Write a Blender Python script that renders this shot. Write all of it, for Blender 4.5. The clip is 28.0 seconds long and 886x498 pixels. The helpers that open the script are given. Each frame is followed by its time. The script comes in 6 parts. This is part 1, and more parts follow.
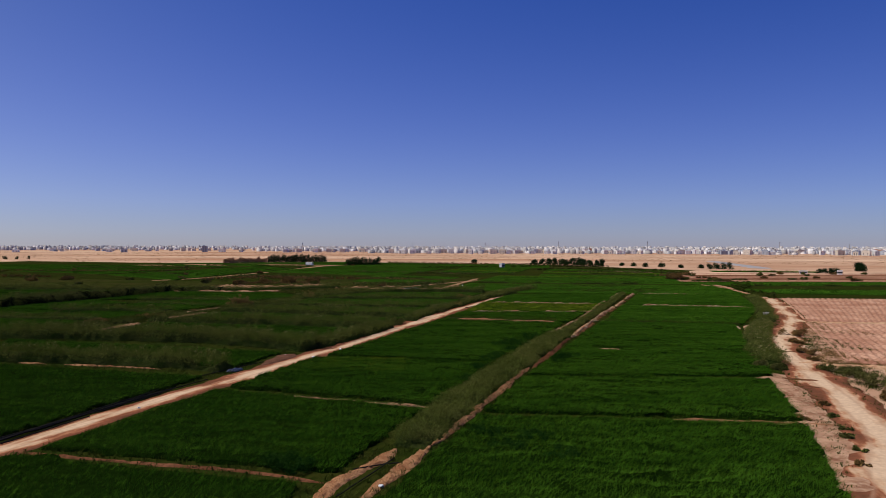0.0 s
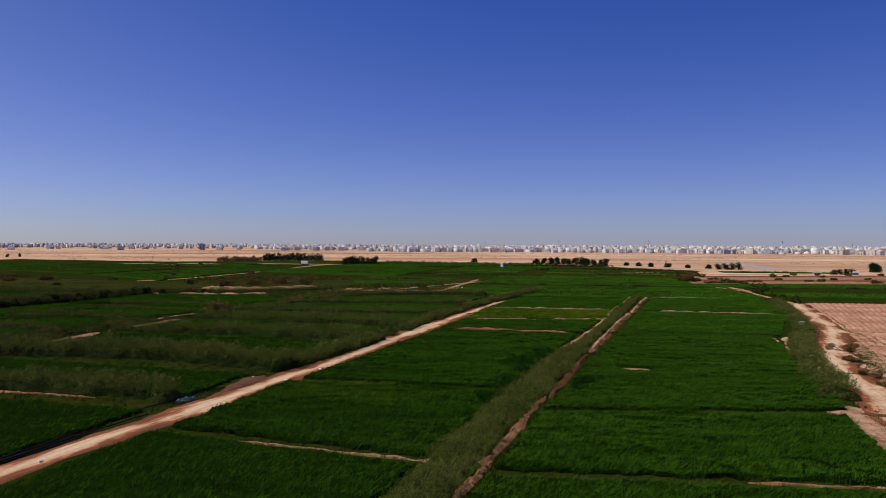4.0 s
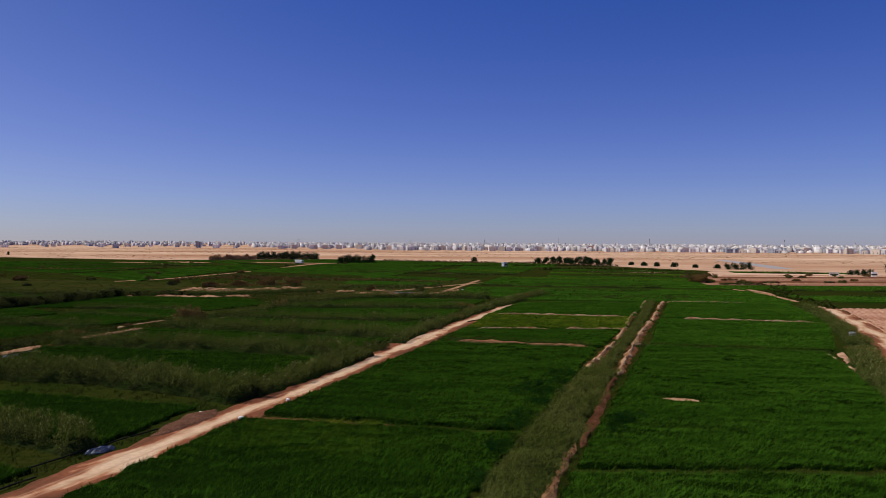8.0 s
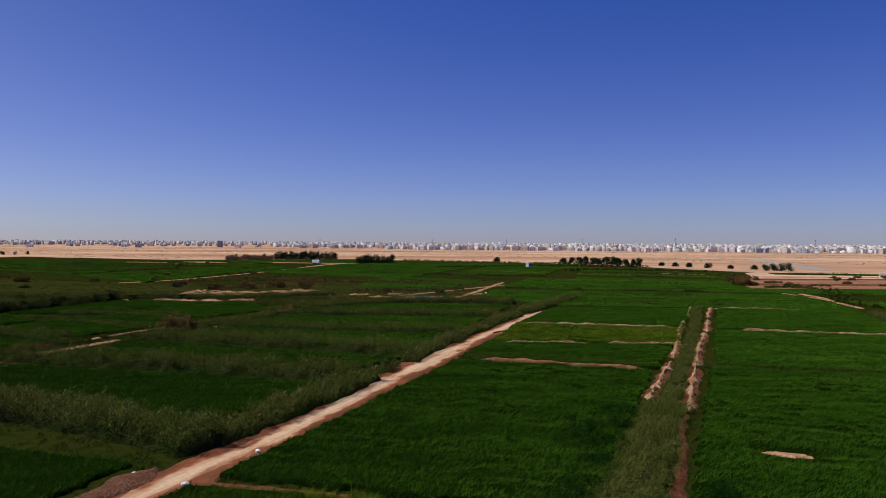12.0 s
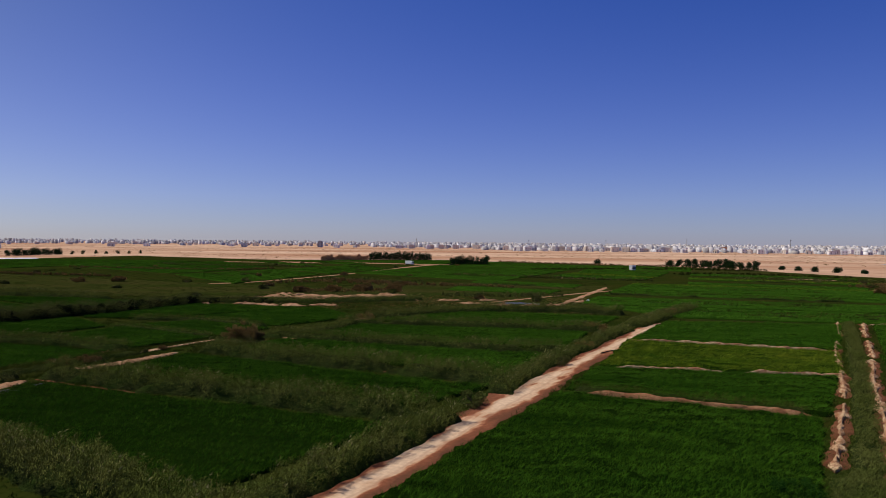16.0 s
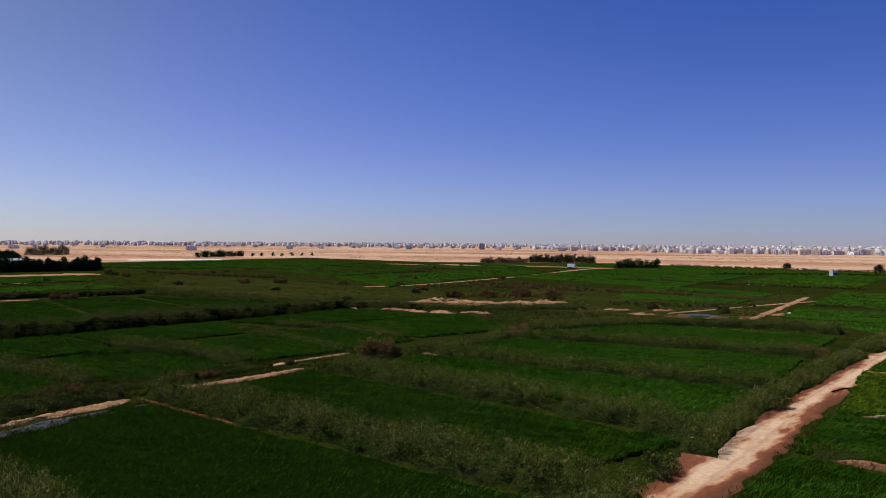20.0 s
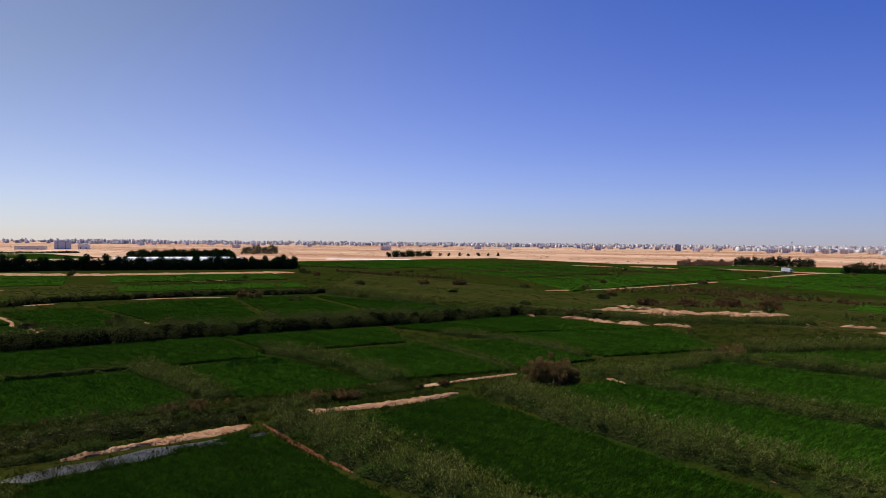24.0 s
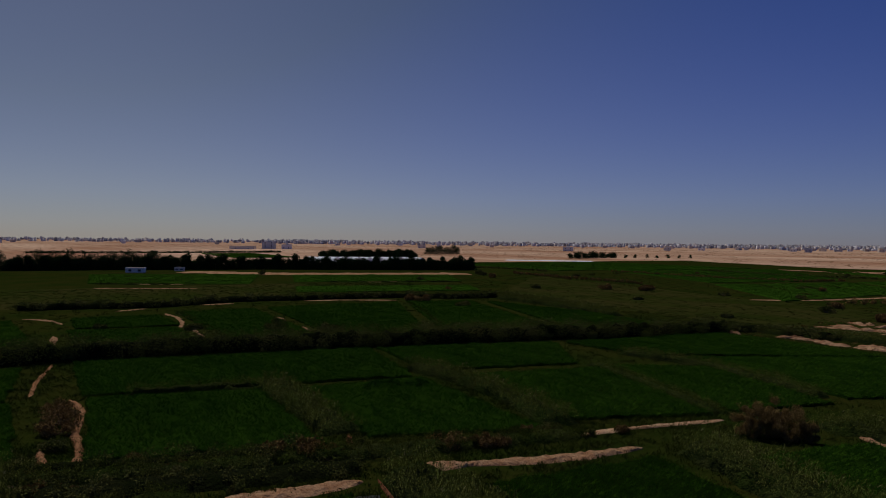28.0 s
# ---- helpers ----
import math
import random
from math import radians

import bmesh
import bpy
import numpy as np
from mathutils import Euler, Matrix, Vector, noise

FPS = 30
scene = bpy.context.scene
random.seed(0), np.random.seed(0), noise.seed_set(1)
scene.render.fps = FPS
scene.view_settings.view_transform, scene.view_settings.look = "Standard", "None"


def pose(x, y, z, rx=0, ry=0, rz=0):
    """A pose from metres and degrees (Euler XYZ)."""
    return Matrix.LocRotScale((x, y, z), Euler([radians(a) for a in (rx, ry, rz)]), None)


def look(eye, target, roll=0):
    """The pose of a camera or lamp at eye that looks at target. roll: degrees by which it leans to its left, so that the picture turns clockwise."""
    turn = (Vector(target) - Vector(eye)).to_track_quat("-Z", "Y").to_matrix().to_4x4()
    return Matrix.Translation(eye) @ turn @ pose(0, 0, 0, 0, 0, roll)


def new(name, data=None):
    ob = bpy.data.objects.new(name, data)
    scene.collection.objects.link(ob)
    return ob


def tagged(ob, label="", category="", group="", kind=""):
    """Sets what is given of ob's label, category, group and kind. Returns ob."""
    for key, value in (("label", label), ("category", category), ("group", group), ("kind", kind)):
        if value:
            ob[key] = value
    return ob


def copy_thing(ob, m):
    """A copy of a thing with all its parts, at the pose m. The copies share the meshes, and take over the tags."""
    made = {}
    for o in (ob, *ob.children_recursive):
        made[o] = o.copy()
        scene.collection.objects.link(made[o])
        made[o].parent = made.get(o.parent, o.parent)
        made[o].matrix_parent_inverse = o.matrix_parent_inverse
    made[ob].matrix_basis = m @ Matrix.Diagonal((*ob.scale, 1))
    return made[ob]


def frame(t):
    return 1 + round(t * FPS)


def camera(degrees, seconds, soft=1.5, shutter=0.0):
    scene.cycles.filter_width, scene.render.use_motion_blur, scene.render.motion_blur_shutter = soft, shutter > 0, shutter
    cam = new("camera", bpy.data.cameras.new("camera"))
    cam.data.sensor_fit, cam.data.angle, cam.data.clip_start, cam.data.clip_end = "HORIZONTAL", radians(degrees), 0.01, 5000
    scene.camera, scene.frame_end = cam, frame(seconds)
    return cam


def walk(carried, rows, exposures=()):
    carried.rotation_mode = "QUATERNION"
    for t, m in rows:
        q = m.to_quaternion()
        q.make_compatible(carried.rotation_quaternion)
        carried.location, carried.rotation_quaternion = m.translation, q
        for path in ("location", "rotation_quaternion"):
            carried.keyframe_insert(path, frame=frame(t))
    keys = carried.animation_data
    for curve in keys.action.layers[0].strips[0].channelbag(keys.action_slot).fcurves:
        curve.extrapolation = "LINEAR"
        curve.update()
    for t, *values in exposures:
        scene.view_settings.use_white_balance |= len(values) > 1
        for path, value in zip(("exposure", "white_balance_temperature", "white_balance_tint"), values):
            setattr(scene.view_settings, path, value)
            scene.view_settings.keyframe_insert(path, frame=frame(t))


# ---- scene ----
# a drone glides forward over irrigated farmland and turns slowly to its left
PATH = [  # seconds, x, y, z, turn to the left, tilt up, lean
    (0.0, 0.00, -0.00, 18.00, 0.00, -0.24, 0.08),
    (0.5, 0.06, 2.07, 18.01, 0.02, -0.27, 0.11),
    (1.0, 0.10, 4.20, 18.04, 0.00, -0.30, 0.14),
    (1.5, 0.11, 6.38, 18.08, 0.00, -0.33, 0.18),
    (2.0, 0.13, 8.60, 18.15, -0.02, -0.35, 0.20),
    (2.5, 0.14, 10.88, 18.24, -0.00, -0.37, 0.21),
    (3.0, 0.13, 13.26, 18.34, -0.03, -0.38, 0.22),
    (3.5, 0.15, 15.68, 18.43, -0.03, -0.38, 0.23),
    (5.5, 0.24, 25.33, 18.72, -0.03, -0.46, 0.22),
    (6.0, 0.21, 27.88, 18.74, -0.07, -0.49, 0.25),
    (6.5, 0.18, 30.42, 18.75, -0.09, -0.51, 0.28),
    (7.0, 0.21, 32.93, 18.75, -0.08, -0.52, 0.29),
    (7.5, 0.21, 35.50, 18.72, -0.10, -0.52, 0.31),
    (8.0, 0.24, 38.13, 18.69, -0.12, -0.53, 0.32),
    (8.5, 0.27, 40.78, 18.65, -0.14, -0.56, 0.35),
    (9.0, 0.30, 43.41, 18.63, -0.15, -0.56, 0.36),
    (9.5, 0.31, 46.03, 18.62, -0.16, -0.55, 0.37),
    (10.0, 0.33, 48.62, 18.62, -0.10, -0.55, 0.37),
    (10.5, 0.36, 51.23, 18.62, 0.27, -0.55, 0.37),
    (11.0, 0.37, 53.82, 18.63, 0.71, -0.56, 0.36),
    (11.5, 0.33, 56.38, 18.64, 1.14, -0.57, 0.35),
    (13.5, 0.09, 66.28, 18.81, 4.19, -0.59, 0.34),
    (14.0, 0.01, 68.85, 18.87, 5.28, -0.60, 0.37),
    (14.5, -0.08, 71.40, 18.93, 6.34, -0.59, 0.41),
    (15.0, -0.22, 73.97, 18.97, 7.39, -0.59, 0.44),
    (15.5, -0.39, 76.53, 19.00, 8.50, -0.60, 0.48),
    (16.0, -0.56, 79.04, 19.01, 9.65, -0.60, 0.50),
    (16.5, -0.79, 81.52, 19.01, 11.11, -0.60, 0.50),
    (17.0, -1.05, 84.03, 18.99, 12.74, -0.60, 0.48),
    (17.5, -1.39, 86.56, 18.96, 14.45, -0.60, 0.46),
    (18.0, -1.88, 89.10, 18.92, 16.10, -0.57, 0.45),
    (18.5, -2.55, 91.72, 18.88, 17.77, -0.55, 0.44),
    (19.0, -3.33, 94.45, 18.84, 19.45, -0.53, 0.41),
    (19.5, -4.12, 97.15, 18.81, 21.16, -0.50, 0.38),
    (20.0, -4.84, 99.70, 18.78, 23.04, -0.50, 0.39),
    (20.5, -5.53, 102.13, 18.78, 25.00, -0.49, 0.41),
    (21.0, -6.28, 104.46, 18.78, 26.92, -0.49, 0.44),
    (21.5, -7.12, 106.73, 18.77, 28.93, -0.49, 0.47),
    (23.5, -11.12, 115.71, 18.62, 36.64, -0.56, 0.53),
    (24.0, -12.27, 117.86, 18.63, 38.58, -0.57, 0.52),
    (24.5, -13.50, 119.94, 18.65, 40.60, -0.60, 0.51),
    (25.0, -14.73, 121.97, 18.67, 42.63, -0.62, 0.49),
    (25.5, -16.01, 123.92, 18.69, 44.70, -0.65, 0.49),
    (26.0, -17.38, 125.86, 18.72, 46.78, -0.65, 0.50),
    (26.5, -18.84, 127.71, 18.75, 48.85, -0.66, 0.53),
    (27.0, -20.38, 129.59, 18.78, 50.63, -0.66, 0.56),
    (27.5, -21.99, 131.42, 18.81, 51.98, -0.67, 0.59),
    (28.0, -23.62, 133.16, 18.84, 53.69, -0.67, 0.62),
]
cam = camera(65.38, 28.0, soft=0.85)
walk(cam, [(t, pose(x, y, z, 90 + tilt, -lean, turn)) for t, x, y, z, turn, tilt, lean in PATH],
     exposures=[(0.0, 0.0), (16.0, 0.0), (20.0, 0.1), (24.0, 0.33), (27.5, 0.43), (27.6, 0.22), (27.7, -0.06), (27.8, -0.4), (27.9, -0.75), (28.0, -1.12)])

# ---- world and sun ----
SUN_TURN, SUN_HIGH = 86.0, 60.0
world = bpy.data.worlds.new("sky")
scene.world = world
world.use_nodes = True
wn, wl = world.node_tree.nodes, world.node_tree.links
sky = wn.new("ShaderNodeTexSky")
sky.sky_type, sky.sun_disc = "NISHITA", False
sky.sun_elevation, sky.sun_rotation = radians(SUN_HIGH), radians(-SUN_TURN)
sky.altitude, sky.air_density, sky.dust_density, sky.ozone_density = 0.0, 1.0, 0.25, 2.5
back = wn["Background"]
back.inputs["Strength"].default_value = 0.055
deep, tint = wn.new("ShaderNodeHueSaturation"), wn.new("ShaderNodeMix")
deep.inputs["Saturation"].default_value = 1.4
tint.data_type, tint.blend_type = "RGBA", "MULTIPLY"
tint.inputs[0].default_value, tint.inputs[7].default_value = 1.0, (0.40, 0.70, 1.42, 1)
wl.new(sky.outputs[0], deep.inputs["Color"])
wl.new(deep.outputs[0], tint.inputs[6])
# dusty air: a pale veil that thickens toward the horizon and toward the sun
toward = Vector((-math.sin(radians(SUN_TURN)) * math.cos(radians(SUN_HIGH)),
                 math.cos(radians(SUN_TURN)) * math.cos(radians(SUN_HIGH)), math.sin(radians(SUN_HIGH))))
way, up = wn.new("ShaderNodeTexCoord"), wn.new("ShaderNodeSeparateXYZ")
wl.new(way.outputs["Generated"], up.inputs[0])


def sums(kind, a, b):
    node = wn.new("ShaderNodeMath")
    node.operation = kind
    for slot, value in ((0, a), (1, b)):
        if isinstance(value, (int, float)):
            node.inputs[slot].default_value = value
        else:
            wl.new(value, node.inputs[slot])
    return node.outputs[0]


near_sun = wn.new("ShaderNodeVectorMath")
near_sun.operation = "DOT_PRODUCT"
# the dusty glow sits lower than the sun itself
glow = Vector((toward.x, toward.y, 0)).normalized() * math.cos(radians(46)) + Vector((0, 0, math.sin(radians(46))))
near_sun.inputs[1].default_value = glow
wl.new(way.outputs["Generated"], near_sun.inputs[0])
low = sums("POWER", 2.718, sums("MULTIPLY", sums("MAXIMUM", up.outputs[2], 0.0), -7.0))
wide = sums("POWER", 2.718, sums("MULTIPLY", sums("MAXIMUM", up.outputs[2], 0.0), -4.3))
glare = sums("POWER", sums("MAXIMUM", sums("ADD", sums("MULTIPLY", near_sun.outputs["Value"], 0.5), 0.5), 0.0), 6.0)
corona = sums("MULTIPLY", sums("POWER", sums("MAXIMUM", near_sun.outputs["Value"], 0.0), 9.0), 0.8)
bright = sums("ADD", corona, sums("ADD", sums("MULTIPLY", wide, sums("MULTIPLY", glare, 3.0)), sums("MULTIPLY", glare, 0.03)))


def veil(colour, amount):
    node = wn.new("ShaderNodeMix")
    node.data_type, node.blend_type = "RGBA", "MULTIPLY"
    node.inputs[0].default_value, node.inputs[6].default_value = 1.0, colour
    wl.new(amount, node.inputs[7])
    return node.outputs[2]


# the blue pales toward the sun
pale = wn.new("ShaderNodeMix")
pale.data_type = "RGBA"
pale.inputs[6].default_value, pale.inputs[7].default_value = (0.40, 0.69, 1.46, 1), (0.53, 0.73, 0.95, 1)
wl.new(sums("MINIMUM", sums("POWER", sums("MULTIPLY", glare, 1.8), 2.0), 1.0), pale.inputs[0])
wl.new(pale.outputs[2], tint.inputs[7])
haze, total = wn.new("ShaderNodeMix"), wn.new("ShaderNodeMix")
haze.data_type, haze.blend_type, haze.inputs[0].default_value = "RGBA", "ADD", 1.0
wl.new(veil((3.3, 2.02, 2.25, 1), low), haze.inputs[6])
wl.new(veil((3.15, 2.5, 1.55, 1), bright), haze.inputs[7])
total.data_type, total.blend_type, total.inputs[0].default_value = "RGBA", "ADD", 1.0
wl.new(tint.outputs[2], total.inputs[6])
wl.new(haze.outputs[2], total.inputs[7])
wl.new(total.outputs[2], back.inputs["Color"])
sun_data = bpy.data.lights.new("sun", "SUN")
sun_data.energy, sun_data.angle, sun_data.color = 4.2, radians(0.53), (1.0, 0.95, 0.87)
sun = new("sun", sun_data)
sun.matrix_world = look(toward * 300, (0, 0, 0))

# ---- materials ----


def stuff_mat(name, colours, scale=1.0, fine=12.0, rough=0.9, bump=0.3, bump_scale=6.0, island=0.0, stretch=(1, 1, 1), through_light=0.0, turn=None):
    """Two scales of noise between three colours, with relief; island: spread of brightness per loose piece."""
    m = bpy.data.materials.new(name)
    m.use_nodes = True
    n, l = m.node_tree.nodes, m.node_tree.links
    bsdf = n["Principled BSDF"]
    bsdf.inputs["Roughness"].default_value = rough
    bsdf.inputs["Specular IOR Level"].default_value = 0.0
    geo = n.new("ShaderNodeNewGeometry")
    mp = n.new("ShaderNodeMapping")
    mp.inputs["Scale"].default_value = stretch
    if turn is not None:
        mp.vector_type = "TEXTURE"
        mp.inputs["Rotation"].default_value[2] = radians(turn)
    l.new(geo.outputs["Position"], mp.inputs["Vector"])
    big, small = n.new("ShaderNodeTexNoise"), n.new("ShaderNodeTexNoise")
    big.inputs["Scale"].default_value, big.inputs["Detail"].default_value = 1.0 / scale, 4
    small.inputs["Scale"].default_value, small.inputs["Detail"].default_value = fine / scale, 3
    for k in (big, small):
        l.new(mp.outputs[0], k.inputs["Vector"])
    r1, r2 = n.new("ShaderNodeValToRGB"), n.new("ShaderNodeMix")
    r1.color_ramp.elements[0].position, r1.color_ramp.elements[1].position = 0.36, 0.64
    r1.color_ramp.elements[0].color = (*colours[0], 1)
    r1.color_ramp.elements[1].color = (*colours[1], 1)
    l.new(big.outputs[0], r1.inputs[0])
    r2.data_type = "RGBA"
    ramp = n.new("ShaderNodeMapRange")
    ramp.inputs[1].default_value, ramp.inputs[2].default_value, ramp.inputs[4].default_value = 0.45, 0.7, 0.75
    l.new(small.outputs[0], ramp.inputs[0])
    l.new(ramp.outputs[0], r2.inputs[0])
    l.new(r1.outputs[0], r2.inputs[6])
    r2.inputs[7].default_value = (*colours[2], 1)
    out = r2.outputs[2]
    if island:
        hsv = n.new("ShaderNodeHueSaturation")
        mr = n.new("ShaderNodeMapRange")
        mr.inputs[3].default_value, mr.inputs[4].default_value = 1 - island, 1 + island
        l.new(geo.outputs["Random Per Island"], mr.inputs[0])
        l.new(mr.outputs[0], hsv.inputs["Value"])
        l.new(out, hsv.inputs["Color"])
        out = hsv.outputs[0]
    l.new(out, bsdf.inputs["Base Color"])
    if bump:
        bt, bp = n.new("ShaderNodeTexNoise"), n.new("ShaderNodeBump")
        bt.inputs["Scale"].default_value, bt.inputs["Detail"].default_value = bump_scale, 3
        bp.inputs["Strength"].default_value, bp.inputs["Distance"].default_value = bump, 0.3
        l.new(geo.outputs["Position"], bt.inputs["Vector"])
        l.new(bt.outputs[0], bp.inputs["Height"])
        l.new(bp.outputs[0], bsdf.inputs["Normal"])
    if through_light:
        bsdf.inputs["Subsurface Weight"].default_value = 0.0
        tr, mix = n.new("ShaderNodeBsdfTranslucent"), n.new("ShaderNodeMixShader")
        l.new(out, tr.inputs["Color"])
        mix.inputs[0].default_value = through_light
        l.new(bsdf.outputs[0], mix.inputs[1])
        l.new(tr.outputs[0], mix.inputs[2])
        l.new(mix.outputs[0], n["Material Output"].inputs["Surface"])
    return m


def plain(name, colour, rough=0.6, metal=0.0, spread=0.0):
    m = bpy.data.materials.new(name)
    m.use_nodes = True
    n, l = m.node_tree.nodes, m.node_tree.links
    b = n["Principled BSDF"]
    b.inputs["Base Color"].default_value = (*colour, 1)
    b.inputs["Roughness"].default_value, b.inputs["Metallic"].default_value = rough, metal
    tex, mix = n.new("ShaderNodeTexNoise"), n.new("ShaderNodeMix")
    geo = n.new("ShaderNodeNewGeometry")
    l.new(geo.outputs["Position"], tex.inputs["Vector"])
    tex.inputs["Scale"].default_value, tex.inputs["Detail"].default_value = 1.5, 5
    mix.data_type, mix.blend_type = "RGBA", "MULTIPLY"
    mix.inputs[0].default_value = 0.5
    ramp = n.new("ShaderNodeValToRGB")
    ramp.color_ramp.elements[0].color = (0.62, 0.6, 0.57, 1)
    ramp.color_ramp.elements[0].position, ramp.color_ramp.elements[1].position = 0.35, 0.6
    l.new(tex.outputs[0], ramp.inputs[0])
    mix.inputs[6].default_value = (*colour, 1)
    l.new(ramp.outputs[0], mix.inputs[7])
    out = mix.outputs[2]
    if spread:
        info, hsv, mr = n.new("ShaderNodeObjectInfo"), n.new("ShaderNodeHueSaturation"), n.new("ShaderNodeMapRange")
        mr.inputs[3].default_value, mr.inputs[4].default_value = 1 - spread, 1 + spread
        l.new(info.outputs["Random"], mr.inputs[0])
        l.new(mr.outputs[0], hsv.inputs["Value"])
        l.new(out, hsv.inputs["Color"])
        out = hsv.outputs[0]
    l.new(out, b.inputs["Base Color"])
    return m


def road_mat(name, turn):
    """Worn earth road: pale in the wheel-worn middle, redder and darker toward its ragged edges."""
    m = bpy.data.materials.new(name)
    m.use_nodes = True
    n, l = m.node_tree.nodes, m.node_tree.links
    bsdf = n["Principled BSDF"]
    bsdf.inputs["Roughness"].default_value, bsdf.inputs["Specular IOR Level"].default_value = 0.95, 0.0
    geo, mp, edge = n.new("ShaderNodeNewGeometry"), n.new("ShaderNodeMapping"), n.new("ShaderNodeAttribute")
    edge.attribute_name = "edge"
    mp.vector_type = "TEXTURE"
    mp.inputs["Rotation"].default_value[2], mp.inputs["Scale"].default_value = radians(turn), (3.0, 1.0, 1.0)
    l.new(geo.outputs["Position"], mp.inputs["Vector"])
    big, small, grain = n.new("ShaderNodeTexNoise"), n.new("ShaderNodeTexNoise"), n.new("ShaderNodeTexNoise")
    for tex, scale, source in ((big, 0.30, mp), (small, 1.3, mp), (grain, 2.2, None)):
        tex.inputs["Scale"].default_value, tex.inputs["Detail"].default_value = scale, 5
        l.new(source.outputs[0] if source else geo.outputs["Position"], tex.inputs["Vector"])

    def calc(kind, x, y):
        node = n.new("ShaderNodeMath")
        node.operation = kind
        for slot, value in ((0, x), (1, y)):
            if isinstance(value, float):
                node.inputs[slot].default_value = value
            else:
                l.new(value, node.inputs[slot])
        return node.outputs[0]

    spread = calc("ADD", calc("MULTIPLY", calc("SUBTRACT", big.outputs[0], 0.5), 2.3), calc("MULTIPLY", calc("SUBTRACT", small.outputs[0], 0.5), 0.7))
    ramp = n.new("ShaderNodeValToRGB")
    stops = [(0.0, (0.53, 0.37, 0.24)), (0.28, (0.45, 0.285, 0.17)), (0.43, (0.33, 0.145, 0.075)), (0.53, (0.195, 0.070, 0.036)), (1.0, (0.115, 0.048, 0.026))]
    ramp.color_ramp.elements[0].position, ramp.color_ramp.elements[1].position = stops[0][0], stops[-1][0]
    ramp.color_ramp.elements[0].color, ramp.color_ramp.elements[1].color = (*stops[0][1], 1), (*stops[-1][1], 1)
    for place, colour in stops[1:-1]:
        ramp.color_ramp.elements.new(place).color = (*colour, 1)
    l.new(calc("ADD", edge.outputs["Fac"], spread), ramp.inputs[0])
    hsv, span, bump = n.new("ShaderNodeHueSaturation"), n.new("ShaderNodeMapRange"), n.new("ShaderNodeBump")
    span.inputs[1].default_value, span.inputs[2].default_value, span.inputs[3].default_value, span.inputs[4].default_value = 0.3, 0.7, 0.86, 1.1
    l.new(grain.outputs[0], span.inputs[0])
    l.new(span.outputs[0], hsv.inputs["Value"])
    l.new(ramp.outputs[0], hsv.inputs["Color"])
    rut, worn = n.new("ShaderNodeMapRange"), n.new("ShaderNodeMix")
    rut.inputs[1].default_value, rut.inputs[2].default_value, rut.inputs[3].default_value, rut.inputs[4].default_value = 0.02, 0.09, 0.45, 0.0
    l.new(calc("ABSOLUTE", calc("SUBTRACT", calc("ADD", edge.outputs["Fac"], calc("MULTIPLY", calc("SUBTRACT", small.outputs[0], 0.5), 0.2)), 0.27), 0.0), rut.inputs[0])
    worn.data_type = "RGBA"
    worn.inputs[7].default_value = (0.33, 0.20, 0.125, 1)
    l.new(rut.outputs[0], worn.inputs[0])
    l.new(hsv.outputs[0], worn.inputs[6])
    l.new(worn.outputs[2], bsdf.inputs["Base Color"])
    bump.inputs["Strength"].default_value, bump.inputs["Distance"].default_value = 0.12, 0.1
    l.new(grain.outputs[0], bump.inputs["Height"])
    l.new(bump.outputs[0], bsdf.inputs["Normal"])
    return m


M_ROAD = road_mat("worn_earth_road", 71)
M_DESERT = stuff_mat("desert_sand", [(0.36, 0.19, 0.11), (0.60, 0.41, 0.275), (0.21, 0.11, 0.065)], 260, 16, stretch=(0.35, 1.6, 1), bump=0.3, bump_scale=0.08)
# weedy soil, coloured darker so that gaps between beds read as shadow
M_SOIL = stuff_mat("weedy_soil_shade_tone", [(0.015, 0.024, 0.0035), (0.026, 0.027, 0.005), (0.008, 0.016, 0.002)], 14, 20, bump=0.6, bump_scale=1.2)
M_OLIVE = stuff_mat("olive_scrub_ground", [(0.022, 0.029, 0.005), (0.037, 0.034, 0.009), (0.011, 0.019, 0.003)], 22, 9, bump=0.8, bump_scale=0.8, stretch=(0.4, 1.2, 1))
M_VERGE = stuff_mat("verge_soil", [(0.40, 0.235, 0.145), (0.17, 0.070, 0.038), (0.47, 0.31, 0.20)], 2.4, 4, bump=0.5, bump_scale=2.0)
M_SAND = stuff_mat("sandy_track", [(0.43, 0.245, 0.135), (0.54, 0.345, 0.205), (0.25, 0.11, 0.056)], 3.5, 5, bump=0.2, bump_scale=1.3)
M_PATCH = stuff_mat("weedy_sand", [(0.25, 0.12, 0.062), (0.45, 0.27, 0.155), (0.11, 0.06, 0.027)], 2.0, 4, bump=0.6, bump_scale=1.6)
M_TWIG = stuff_mat("bare_twigs", [(0.36, 0.19, 0.11), (0.44, 0.26, 0.16), (0.24, 0.13, 0.075)], 3, 5, bump=0, island=0.3, through_light=0.35)
# near-black: the shade inside a hedge as a colour
M_DARK = stuff_mat("hedge_heart_shade", [(0.007, 0.010, 0.003), (0.012, 0.014, 0.005), (0.004, 0.006, 0.002)], 2, 6, bump=1.0, bump_scale=4)
M_BANK = stuff_mat("eroded_bank", [(0.50, 0.345, 0.20), (0.27, 0.12, 0.06), (0.13, 0.058, 0.027)], 0.9, 6, bump=1.0, bump_scale=2.5)
M_CLAY = stuff_mat("orange_clay", [(0.24, 0.108, 0.050), (0.33, 0.175, 0.09), (0.11, 0.044, 0.02)], 1.0, 6, bump=0.7, bump_scale=2.5)
